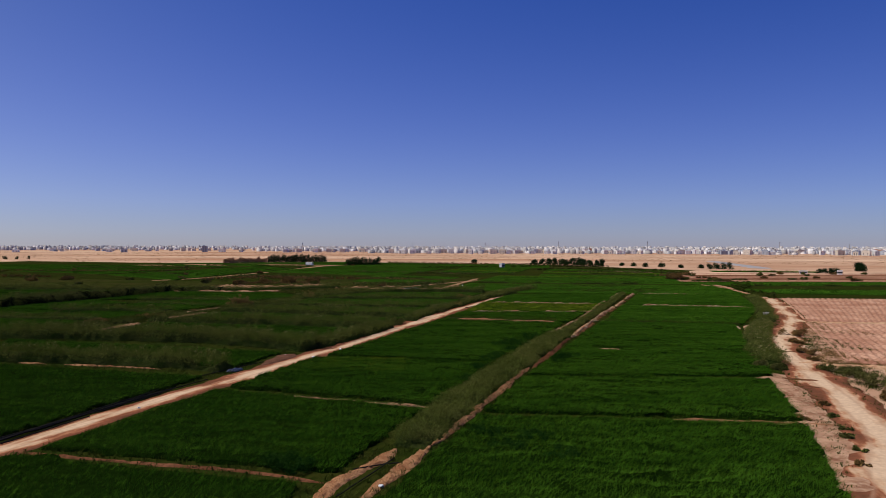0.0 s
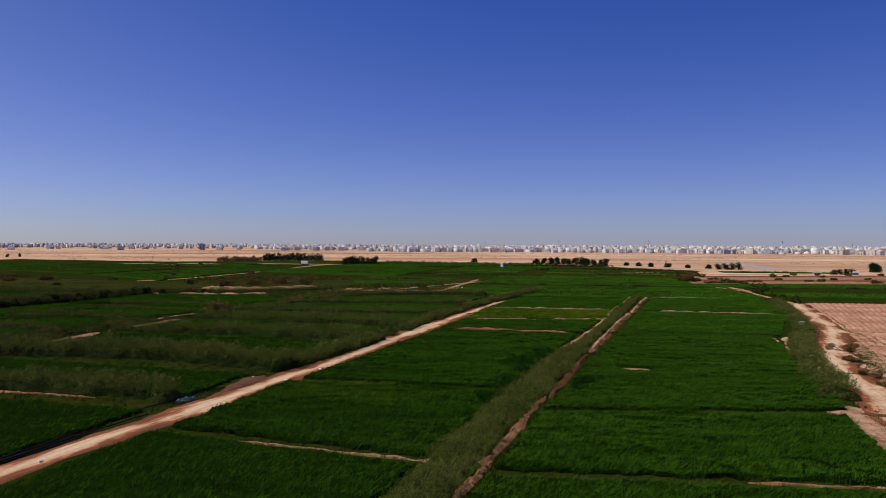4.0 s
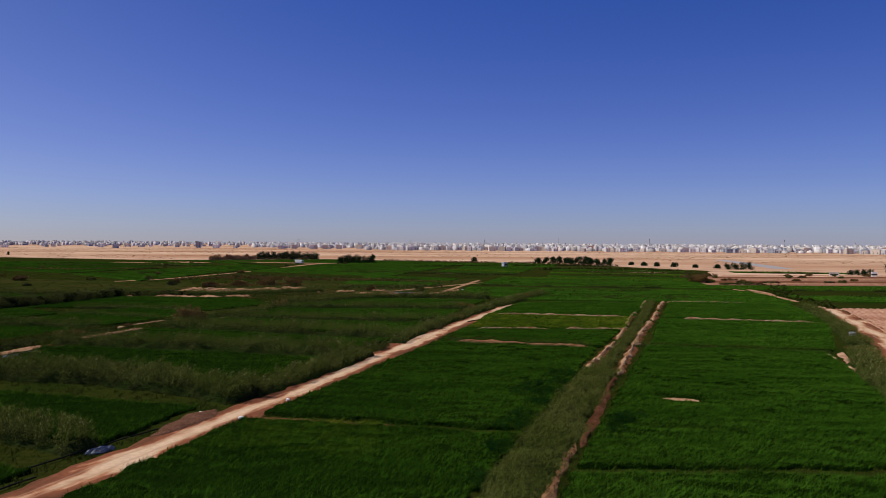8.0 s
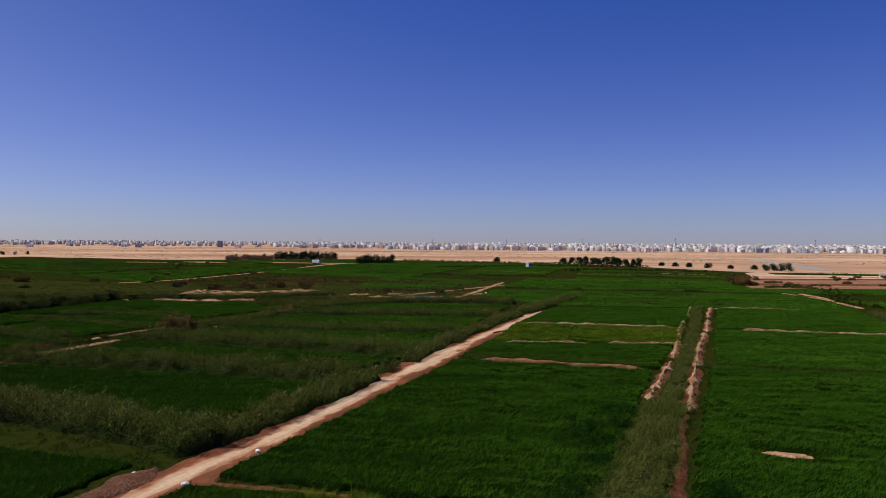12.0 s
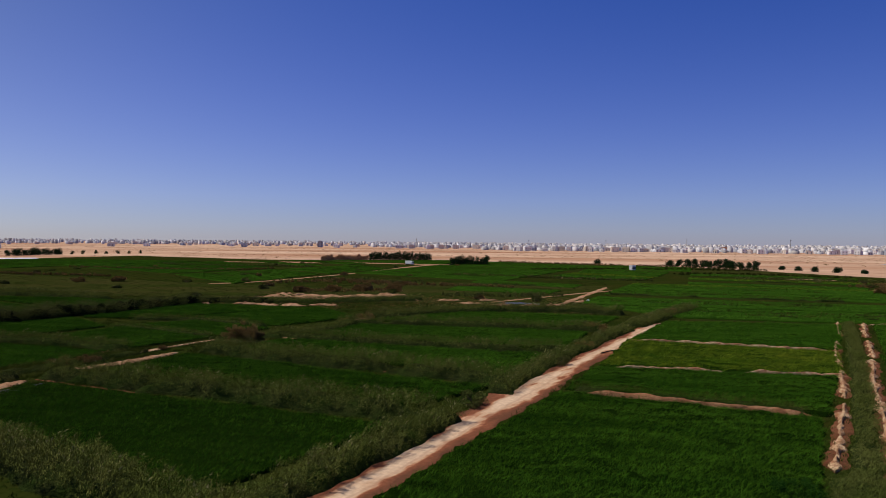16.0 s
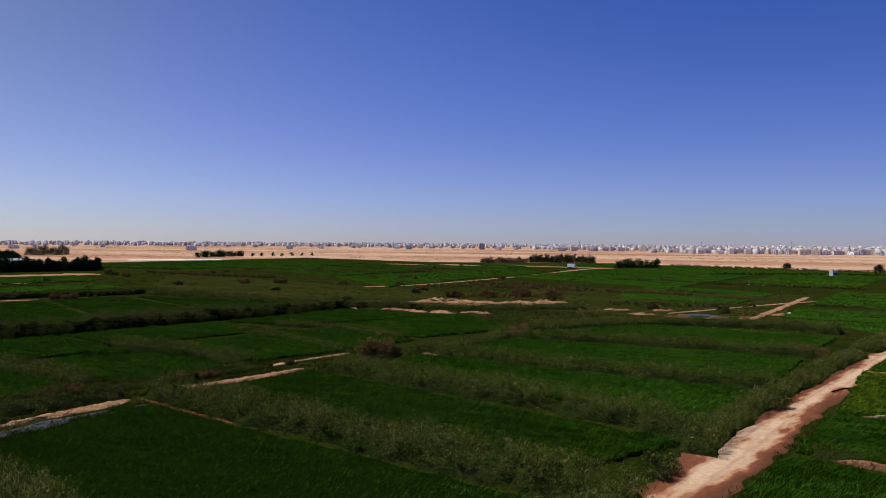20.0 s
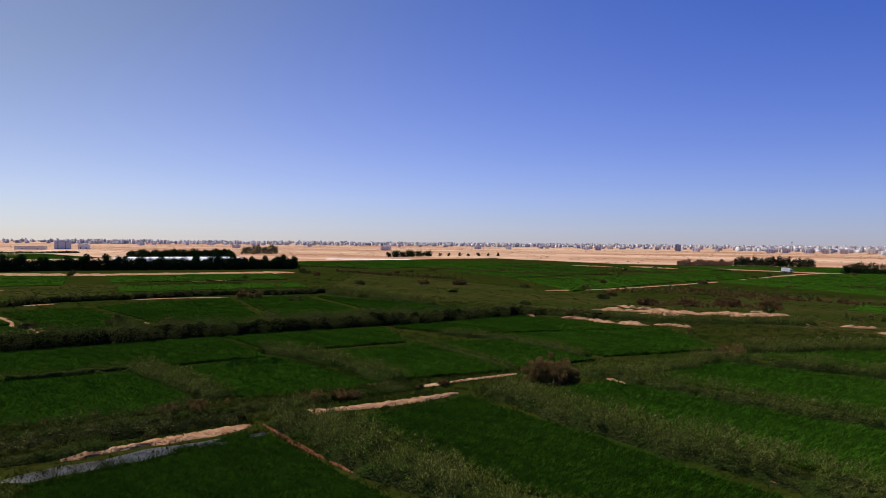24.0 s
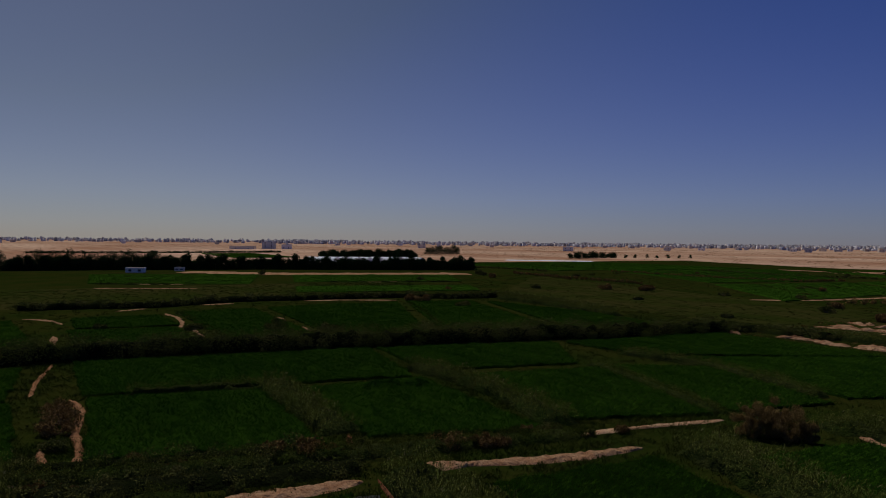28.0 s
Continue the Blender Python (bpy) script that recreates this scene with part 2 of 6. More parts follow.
M_CANAL = stuff_mat("canal_soil", [(0.30, 0.155, 0.08), (0.40, 0.245, 0.14), (0.11, 0.046, 0.022)], 0.8, 7, bump=1.0, bump_scale=3.0)
M_RED = stuff_mat("red_soil", [(0.105, 0.040, 0.019), (0.17, 0.070, 0.037), (0.060, 0.026, 0.013)], 3, 6, bump=0.6, bump_scale=3.0)
M_PLOUGH = stuff_mat("ploughed_soil", [(0.32, 0.155, 0.098), (0.48, 0.275, 0.18), (0.19, 0.08, 0.046)], 9, 9, bump=0.5, bump_scale=1.5)
# near-black: paints the shade deep between the crop's leaves
M_CROP = stuff_mat("crop_depth_shade", [(0.0045, 0.012, 0.0012), (0.0065, 0.016, 0.0016), (0.003, 0.008, 0.0008)], 7, 9, bump=0.9, bump_scale=2.2, stretch=(0.3, 1.4, 1))
# two lighter copies of the crop base: sunlit tops of farther beds, as colour
M_CANOPY = stuff_mat("canopy_half_lit", [(0.0085, 0.023, 0.0020), (0.012, 0.030, 0.0025), (0.0055, 0.016, 0.0014)], 8, 7, bump=0.8, bump_scale=1.8, stretch=(0.3, 1.4, 1))
M_CANOPY_FAR = stuff_mat("canopy_far_lit", [(0.018, 0.048, 0.0039), (0.026, 0.064, 0.0052), (0.011, 0.032, 0.0026)], 8, 7, bump=0.8, bump_scale=1.8, stretch=(0.3, 1.4, 1))
M_BLADE = stuff_mat("crop_leaves", [(0.038, 0.102, 0.0075), (0.060, 0.138, 0.011), (0.024, 0.068, 0.0050)], 9, 3, bump=0, island=0.10, through_light=0.07, stretch=(0.3, 1.4, 1))
M_BLADE_B = stuff_mat("yellowing_leaves", [(0.085, 0.135, 0.009), (0.140, 0.170, 0.014), (0.040, 0.078, 0.005)], 9, 5, bump=0, island=0.25, through_light=0.07)
M_LUSH = stuff_mat("lush_broad_leaves", [(0.012, 0.040, 0.006), (0.022, 0.058, 0.008), (0.007, 0.022, 0.003)], 2, 5, bump=0, island=0.4, through_light=0.15)
M_PLUME = stuff_mat("reed_plumes", [(0.21, 0.20, 0.085), (0.29, 0.26, 0.12), (0.13, 0.12, 0.05)], 3, 6, bump=0, island=0.3, through_light=0.15)
M_STUBBLE = stuff_mat("dry_stubble", [(0.13, 0.05, 0.026), (0.20, 0.09, 0.05), (0.07, 0.028, 0.014)], 4, 5, bump=0, island=0.3)
M_FALLOW = stuff_mat("red_fallow", [(0.20, 0.090, 0.055), (0.33, 0.175, 0.11), (0.11, 0.048, 0.028)], 14, 8, bump=0.5, bump_scale=1.0, stretch=(0.4, 2.0, 1))
M_HEAP = stuff_mat("dark_dug_soil", [(0.105, 0.050, 0.031), (0.15, 0.072, 0.045), (0.065, 0.030, 0.018)], 1.5, 6, bump=0.8, bump_scale=4.0)
M_REED = stuff_mat("reed_leaves", [(0.068, 0.084, 0.016), (0.112, 0.116, 0.029), (0.036, 0.050, 0.010)], 4, 4, bump=0, island=0.22, through_light=0.07)
# darker than the leaves: shade low inside the reeds, put into the colour
M_REED_CORE = stuff_mat("reed_core_shade", [(0.017, 0.028, 0.0055), (0.027, 0.032, 0.009), (0.010, 0.017, 0.0035)], 3, 9, bump=1.0, bump_scale=4)
M_SHRUB = stuff_mat("shrub_leaves", [(0.072, 0.084, 0.018), (0.118, 0.108, 0.034), (0.036, 0.050, 0.011)], 5, 5, bump=0, island=0.4, through_light=0.12)
M_DRY = stuff_mat("dry_tamarisk", [(0.145, 0.086, 0.028), (0.200, 0.122, 0.044), (0.075, 0.051, 0.017)], 3, 5, bump=0, island=0.4, through_light=0.08)
M_TAMARISK = stuff_mat("tamarisk_twigs", [(0.170, 0.108, 0.036), (0.230, 0.148, 0.052), (0.090, 0.062, 0.021)], 2, 5, bump=0, island=0.4, through_light=0.1)
M_WEED = stuff_mat("weed_leaves", [(0.038, 0.058, 0.008), (0.062, 0.066, 0.014), (0.020, 0.037, 0.005)], 6, 6, bump=0, island=0.25, through_light=0.1)
M_SCRUB = stuff_mat("scrub_leaves", [(0.024, 0.031, 0.006), (0.036, 0.035, 0.009), (0.014, 0.022, 0.004)], 12, 6, bump=0, island=0.25, through_light=0.1)
M_TOWN = stuff_mat("town_walls", [(0.60, 0.57, 0.55), (0.50, 0.44, 0.40), (0.36, 0.37, 0.40)], 60, 3, bump=0, island=0.45)
M_BARK = stuff_mat("bark", [(0.10, 0.07, 0.045), (0.15, 0.11, 0.07), (0.06, 0.04, 0.03)], 0.6, 8, bump=0.8, bump_scale=12)
M_TREE = stuff_mat("tree_leaves", [(0.012, 0.030, 0.010), (0.022, 0.042, 0.014), (0.008, 0.020, 0.007)], 6, 5, bump=0, island=0.4, through_light=0.1)
M_WATER = plain("still_water", (0.035, 0.030, 0.018), 0.3)
M_WHITE = plain("white_wall", (0.74, 0.72, 0.70), 0.8, 0, 0.25)
M_CREAM = plain("cream_wall", (0.70, 0.62, 0.52), 0.8, 0, 0.25)
M_GREY = plain("grey_wall", (0.40, 0.43, 0.48), 0.8, 0, 0.2)
M_ORANGE = plain("terracotta_wall", (0.55, 0.30, 0.18), 0.8, 0, 0.2)
M_PANE = plain("dark_window", (0.05, 0.06, 0.08), 0.2)
M_POLY = plain("plastic_sheet", (0.80, 0.82, 0.82), 0.35)
M_PIPE = plain("black_pipe", (0.02, 0.018, 0.017), 1.0)
M_PIPE.node_tree.nodes["Principled BSDF"].inputs["Specular IOR Level"].default_value = 0.0
M_GRAVEL = plain("grey_gravel", (0.31, 0.285, 0.27), 0.95, 0, 0.25)
M_TARP = plain("blue_tarpaulin", (0.03, 0.04, 0.075), 0.5, 0, 0.3)
M_METAL = plain("grey_metal", (0.36, 0.35, 0.33), 0.6, 0.0)
M_TYRE = plain("tyre_rubber", (0.02, 0.02, 0.02), 0.9)
M_PAINT = plain("white_paint", (0.78, 0.78, 0.76), 0.35)

# ---- mesh helpers ----
RNG = np.random.default_rng(11)


def mesh_np(name, verts, faces, smooth=False):
    me = bpy.data.meshes.new(name)
    faces = np.asarray(faces, np.int32)
    m, k = faces.shape
    me.vertices.add(len(verts))
    me.vertices.foreach_set("co", np.asarray(verts, np.float32).ravel())
    me.loops.add(m * k)
    me.loops.foreach_set("vertex_index", faces.ravel())
    me.polygons.add(m)
    me.polygons.foreach_set("loop_start", np.arange(0, m * k, k, dtype=np.int32))
    if smooth:
        me.polygons.foreach_set("use_smooth", np.ones(m, bool))
    me.update(calc_edges=True)
    return me


def put(name, me, material, parent=None, label=""):
    me.materials.append(material)
    ob = new(name, me)
    ob.parent = parent
    if label:
        ob["label"] = label
    return ob


def part(name, bm, material, parent, label=""):
    me = bpy.data.meshes.new(name)
    bm.to_mesh(me)
    bm.free()
    return put(name, me, material, parent, label)


def lumps(x, y, size, seed=0.0):
    """Cheap smooth noise in -1..1 from crossed waves."""
    x, y = np.asarray(x) / size + seed, np.asarray(y) / size - seed * 0.7
    return (np.sin(2.1 * x + 1.3 * np.sin(1.7 * y)) + np.sin(2.7 * y + 1.9 * np.sin(1.3 * x + 0.5)) + np.sin(3.9 * (x + y) + 1.1 * np.sin(2.9 * (x - y)))) / 3


def rise(x, y):
    """The land is level and climbs slowly far out."""
    r = np.hypot(x, y)
    return 5.0 * (np.clip(r - 2600, 0, None) / 2300) ** 2


def along(points, step):
    """Points along a rounded line, with the way's unit normal."""
    p = np.array(points, float)
    for _ in range(2):
        q = np.empty((2 * len(p) - 2, 2))
        q[0::2], q[1::2] = 0.75 * p[:-1] + 0.25 * p[1:], 0.25 * p[:-1] + 0.75 * p[1:]
        p = np.vstack([p[:1], q, p[-1:]])
    d = np.r_[0, np.cumsum(np.hypot(*np.diff(p, axis=0).T))]
    s = np.linspace(0, d[-1], max(2, int(d[-1] / step) + 1))
    c = np.stack([np.interp(s, d, p[:, 0]), np.interp(s, d, p[:, 1])], 1)
    g = np.gradient(c, axis=0)
    g /= np.hypot(*g.T)[:, None] + 1e-9
    return c, np.stack([-g[:, 1], g[:, 0]], 1), s


def strip(name, points, width, material, height=0.02, crown=0.0, step=1.0, wobble=0.25, across=6, label="", category="", kind="structure", seed=1.0, rough=0.015, parent=None, taper=2.0):
    """A band laid along a line: a track, a bank or a strip of bare soil, with ragged edges and a raised middle."""
    c, nrm, s = along(points, step)
    u = np.linspace(-1, 1, across + 1)
    w = (np.asarray(width(s / s[-1])) if callable(width) else np.full(len(s), float(width))) / 2
    left = w * (1 + wobble * lumps(s, 0 * s, 4.0, seed) + wobble * 0.25 * lumps(s, 0 * s, 1.3, seed + 3))
    right = w * (1 + wobble * lumps(s, 0 * s, 4.5, seed + 7) + wobble * 0.25 * lumps(s, 0 * s, 1.4, seed + 5))
    end = np.clip(np.minimum(s, s[-1] - s) / min(taper, s[-1] / 3), 0.08, 1) ** 0.7
    left, right = left * end, right * end
    off = np.where(u[None] > 0, u[None] * left[:, None], u[None] * right[:, None])
    xy = c[:, None] + nrm[:, None] * off[..., None]
    z = height + crown * end[:, None] * (1 - u[None] ** 2) * (1 + 0.35 * lumps(xy[..., 0], xy[..., 1], 2.0, seed)) + rough * lumps(xy[..., 0], xy[..., 1], 0.8, seed + 2) * (1 - u[None] ** 4)
    z += (RNG.random(z.shape) - 0.5) * rough * 1.6
    z[:, 0] = z[:, -1] = -0.02
    v = np.concatenate([xy, z[..., None]], -1).reshape(-1, 3)
    n, k = len(s), across + 1
    i = (np.arange(n - 1)[:, None] * k + np.arange(k - 1)[None]).ravel()
    ob = put(name, mesh_np(name, v, np.stack([i, i + 1, i + k + 1, i + k], 1)[:, ::-1], True), material, parent)
    ob.data.attributes.new("edge", "FLOAT", "POINT").data.foreach_set("value", np.tile(np.abs(u), n).astype(np.float32))
    if parent is None:
        tagged(ob, label, category, kind=kind)
    return ob


def blades(points, height, width, lean, droop=0.35, wind=0.0):
    """Narrow leaves that rise from the points: verts and triangles."""
    n = len(points)
    az = RNG.uniform(0, 2 * np.pi, n)
    face = RNG.uniform(0, np.pi, n)
    h = np.asarray(height) * RNG.uniform(0.6, 1.15, n)
    ln = np.asarray(lean) * RNG.uniform(0.2, 1.3, n)
    d = np.stack([np.cos(az) + wind * 0.9, np.sin(az) - wind * 0.5], 1)
    side = np.stack([np.cos(face), np.sin(face)], 1) * (np.asarray(width) * RNG.uniform(0.7, 1.3, n))[:, None] / 2
    base = np.asarray(points, float)
    mid = base.copy()
    mid[:, :2] += d * (ln * h * 0.4)[:, None]
    mid[:, 2] += h * 0.65
    tip = base.copy()
    tip[:, :2] += d * (ln * h)[:, None]
    tip[:, 2] += h * (1 - droop * np.minimum(ln, 1))
    s3 = np.concatenate([side, np.zeros((n, 1))], 1)
    v = np.stack([base - s3 * 0.6, base + s3 * 0.6, mid + s3, mid - s3, tip], 1).reshape(-1, 3)
    i = np.arange(n) * 5
    f = np.concatenate([np.stack([i, i + 1, i + 2], 1), np.stack([i, i + 2, i + 3], 1), np.stack([i + 3, i + 2, i + 4], 1)])
    return v, f


def canopy(x, y, seed):
    """How the top of a crop rolls: long swells, tussocks and small tufts."""
    return 1 + 0.2 * lumps(x * 0.5, y, 5, seed) + (0.2 + 0.75 * np.clip(lumps(x, y, 11, seed + 3) + 0.1, 0, 1)) * lumps(x * 0.45, y * 1.2, 1.5, seed + 1) + 0.14 * lumps(x * 0.7, y, 0.6, seed + 2)


def spears(points, height, width, lean):
    """One narrow triangle for each leaf of a crop."""
    n = len(points)
    az, face = RNG.uniform(0, 2 * np.pi, n), RNG.uniform(0, np.pi, n)
    h = height * RNG.uniform(0.55, 1.2, n)
    side = np.stack([np.cos(face), np.sin(face), np.zeros(n)], 1) * (width * RNG.uniform(0.7, 1.3, n))[:, None] / 2
    tip = points + np.stack([(0.7 * np.cos(az) + 0.5) * lean * h, (0.7 * np.sin(az) - 0.2) * lean * h, h * 0.9], 1)
    return np.stack([points - side, points + side, tip], 1).reshape(-1, 3), np.arange(3 * n).reshape(-1, 3)


def open_spots(x, y, holes):
    """1 where the crop stands, falling to 0 inside thin or bare spots (x, y, radii, turn, how bare)."""
    keep = np.ones_like(x)
    for hx, hy, rx, ry, turn, much in holes:
        c, n = math.cos(radians(turn)), math.sin(radians(turn))
        u, v = ((x - hx) * c + (y - hy) * n) / rx, (-(x - hx) * n + (y - hy) * c) / ry
        keep = np.minimum(keep, 1 - much * np.clip(1.6 - np.hypot(u, v) + 0.25 * lumps(x, y, 0.8, hx), 0, 1))
    return keep


def crop_field(corners, height=0.75, res=0.7, tufts=6.0, material=None, seed=1.0, name="crop_field", label="", bare=0.0, leaf=0.08, leaves=None, holes=()):
    """A level bed of dense green crop over four corners: a base sheet with the shade or sunlight of its depth put into
    its colour, upright leaves above, and a steep ragged rim.
    """
    a, b, c, d = (np.array(q, float) for q in corners)
    lu, lv = max(np.hypot(*(b - a)), np.hypot(*(c - d))), max(np.hypot(*(d - a)), np.hypot(*(c - b)))
    nu, nv = max(6, int(lu / res)), max(6, int(lv / res))
    ku, kv = (np.r_[0, 0.12 / q, np.linspace(0.4 / q, 1 - 0.4 / q, n - 1), 1 - 0.12 / q, 1] for q, n in ((lu, nu), (lv, nv)))
    nu, nv = len(ku) - 1, len(kv) - 1
    u, v = np.meshgrid(ku, kv, indexing="ij")
    xy = ((1 - u) * (1 - v))[..., None] * a + (u * (1 - v))[..., None] * b + (u * v)[..., None] * c + ((1 - u) * v)[..., None] * d
    mid = (a + b + c + d) / 4
    rim = np.minimum(np.minimum(u, 1 - u) * lu, np.minimum(v, 1 - v) * lv)

    def wander(p, inside):
        wob = 0.45 * lumps(p[..., 0], p[..., 1], 2.2, seed) + 0.3 * lumps(p[..., 0], p[..., 1], 0.7, seed + 4)
        away = (p - mid) / (np.hypot(p[..., 0] - mid[0], p[..., 1] - mid[1])[..., None] + 1e-6)
        return p + away * (wob * np.exp(-inside / 2.5))[..., None]

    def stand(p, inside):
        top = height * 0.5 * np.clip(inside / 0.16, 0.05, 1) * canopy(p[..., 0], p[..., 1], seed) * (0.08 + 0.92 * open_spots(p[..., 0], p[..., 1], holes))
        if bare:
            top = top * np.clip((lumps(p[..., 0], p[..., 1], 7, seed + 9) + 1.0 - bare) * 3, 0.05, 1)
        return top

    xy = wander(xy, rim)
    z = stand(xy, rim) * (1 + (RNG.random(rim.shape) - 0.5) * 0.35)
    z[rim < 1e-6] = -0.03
    k = nv + 1
    i = (np.arange(nu)[:, None] * k + np.arange(nv)[None]).ravel()
    verts = np.concatenate([xy, z[..., None]], -1).reshape(-1, 3)
    cross = (b - a)[0] * (d - a)[1] - (b - a)[1] * (d - a)[0]
    faces = np.stack([i, i + k, i + k + 1, i + 1], 1)
    if cross < 0:
        faces = faces[:, ::-1]
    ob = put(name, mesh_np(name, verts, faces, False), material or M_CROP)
    tagged(ob, label or "dense dark green fodder crop in a level bed", "crop field", "irrigated crop beds", "stuff")
    if tufts:
        n = int(lu * lv * tufts)
        gu, gv = RNG.random(n), RNG.random(n)
        p = ((1 - gu) * (1 - gv))[:, None] * a + (gu * (1 - gv))[:, None] * b + (gu * gv)[:, None] * c + ((1 - gu) * gv)[:, None] * d
        edge = np.minimum(np.minimum(gu, 1 - gu) * lu, np.minimum(gv, 1 - gv) * lv)
        p = wander(p, edge)
        thin = open_spots(p[:, 0], p[:, 1], holes)
        keep = (lumps(p[:, 0], p[:, 1], 3.0, seed + 2) > -0.75) & (RNG.random(n) < thin ** 1.5)
        p, edge = p[keep], edge[keep]
        pz = 0.85 * stand(p, edge)
        long = height * 0.62 * (1 + 0.55 * np.clip(lumps(p[:, 0], p[:, 1], 6.0, seed + 6) - 0.3, 0, 1) + 0.15 * lumps(p[:, 0], p[:, 1], 0.9, seed + 8))
        bv, bf = spears(np.c_[p, pz], long, leaf, 1.0 if leaf < 0.05 else 1.3)
        put("grass", mesh_np("grass", bv, bf), leaves or M_BLADE, ob)["kind"] = "stuff"
    return ob


def kites(points, length, width, droop, wind):
    """Narrow bent leaves, two triangles each, that arch outward and hang with the wind."""
    n = len(points)
    az, face = RNG.uniform(0, 2 * np.pi, n), RNG.uniform(0, np.pi, n)
    ln = np.asarray(length) * RNG.uniform(0.55, 1.3, n)
    d = np.stack([np.cos(az) * 0.45 + wind, np.sin(az) * 0.45 - wind * 0.4], 1)
    side = np.stack([np.cos(face), np.sin(face), np.zeros(n)], 1) * (width * RNG.uniform(0.6, 1.4, n))[:, None] / 2
    base = np.asarray(points, float)
    rise_up = RNG.uniform(0.35, 0.95, n)
    mid = base + np.c_[d * (ln * 0.35)[:, None], ln * 0.55 * rise_up]
    tip = base + np.c_[d * (ln * 0.8)[:, None], ln * (rise_up - droop * RNG.uniform(0.2, 1.0, n))]
    i = np.arange(n) * 4
    return np.stack([base, mid - side, mid + side, tip], 1).reshape(-1, 3), np.concatenate([np.stack([i, i + 2, i + 1], 1), np.stack([i + 1, i + 2, i + 3], 1)])


def reed_hedge(points, width=4.0, height=2.6, density=3.0, name="reed_hedge", label="", material=None, gaps=-0.9, seed=1.0, core=0.5, wide=0.045):
    """A belt of tall reeds: a core sheet coloured dark as the shade inside, many fine arching leaves and, where tall,
    pale plumes.
    """
    c, nrm, s = along(points, 0.6)
    u = np.linspace(-1, 1, 9)
    w = width / 2 * (1 + 0.28 * lumps(s, 0 * s, 5, seed) + 0.14 * lumps(s, 0 * s, 1.6, seed + 8))

    def tops(x, y):
        return height * (1 + 0.22 * lumps(x, y, 4.0, seed) + 0.20 * lumps(x, y, 1.5, seed + 1) + 0.13 * lumps(x, y, 0.6, seed + 2))

    xy = c[:, None] + nrm[:, None] * (u[None] * w[:, None])[..., None]
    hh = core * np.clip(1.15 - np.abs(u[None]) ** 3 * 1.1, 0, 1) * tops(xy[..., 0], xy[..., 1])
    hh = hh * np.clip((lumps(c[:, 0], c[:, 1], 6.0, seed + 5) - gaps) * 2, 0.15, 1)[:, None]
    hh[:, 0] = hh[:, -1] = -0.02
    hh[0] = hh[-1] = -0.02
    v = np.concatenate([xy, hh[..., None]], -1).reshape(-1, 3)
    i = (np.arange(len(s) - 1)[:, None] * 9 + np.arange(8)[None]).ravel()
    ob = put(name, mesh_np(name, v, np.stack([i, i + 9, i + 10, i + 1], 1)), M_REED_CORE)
    tagged(ob, label or "belt of tall green reeds between crop beds", "reeds", "reed belts", "stuff")
    n = int(s[-1] * width * density)
    t, e = RNG.uniform(0, s[-1], n), RNG.uniform(-1.08, 1.08, n)
    j = np.clip((t / s[-1] * (len(s) - 1)).astype(int), 0, len(s) - 1)
    p = c[j] + nrm[j] * (e * w[j])[:, None] + RNG.normal(0, 0.22, (n, 2))
    keep = lumps(p[:, 0], p[:, 1], 6.0, seed + 5) > gaps
    p, e = p[keep], e[keep]
    tall = tops(p[:, 0], p[:, 1]) * np.clip(1.15 - 0.4 * np.abs(e) ** 2, 0.5, 1) * RNG.uniform(0.8, 1.1, len(p))
    pts, hs = np.repeat(p, 11, 0), np.repeat(tall, 11)
    z0 = RNG.uniform(0.15, 0.95, len(pts)) ** 0.55 * hs
    pts = pts + RNG.normal(0, 0.10, pts.shape) + np.c_[0.16 * z0, -0.08 * z0]
    bv, bf = kites(np.c_[pts, z0], np.clip(0.34 * hs, 0.3, 0.85), wide * 1.15, 0.55, 0.5)
    put("leaves", mesh_np("leaves", bv, bf), material or M_REED, ob)["kind"] = "stuff"
    if height > 1.5:
        q = np.flatnonzero((RNG.random(len(p)) < 0.22) & (tall > height * 0.95))
        if len(q):
            root = np.repeat(np.c_[p[q] + np.c_[0.16 * tall[q], -0.08 * tall[q]], tall[q] * 0.93], 3, 0)
            pv, pf = kites(root, np.full(len(root), 0.42), 0.09, 0.25, 0.5)
            put("plumes", mesh_np("plumes", pv, pf), M_PLUME, ob, "pale feathery reed plumes")["kind"] = "stuff"
    return ob


def leaf_cloud(centres, radii, count, size, flat=0.8):
    """Small leaf triangles spread through the skins of round clumps."""
    vs = []
    for c, r in zip(centres, radii):
        d = RNG.normal(size=(count, 3))
        d /= np.linalg.norm(d, axis=1)[:, None]
        d[:, 2] *= flat
        p = np.asarray(c) + d * (r * RNG.uniform(0.12, 1.1, count) ** 0.5)[:, None]
        a, b = RNG.normal(size=(count, 3)), RNG.normal(size=(count, 3))
        a *= size / (np.linalg.norm(a, axis=1)[:, None] + 1e-6)
        b *= size / (np.linalg.norm(b, axis=1)[:, None] + 1e-6)
        vs.append(np.stack([p - a * 0.5, p + a * 0.5, p + b * 0.8], 1).reshape(-1, 3))
    v = np.concatenate(vs)
    v[:, 2] = np.maximum(v[:, 2], 0.02)
    return v, np.arange(len(v)).reshape(-1, 3)


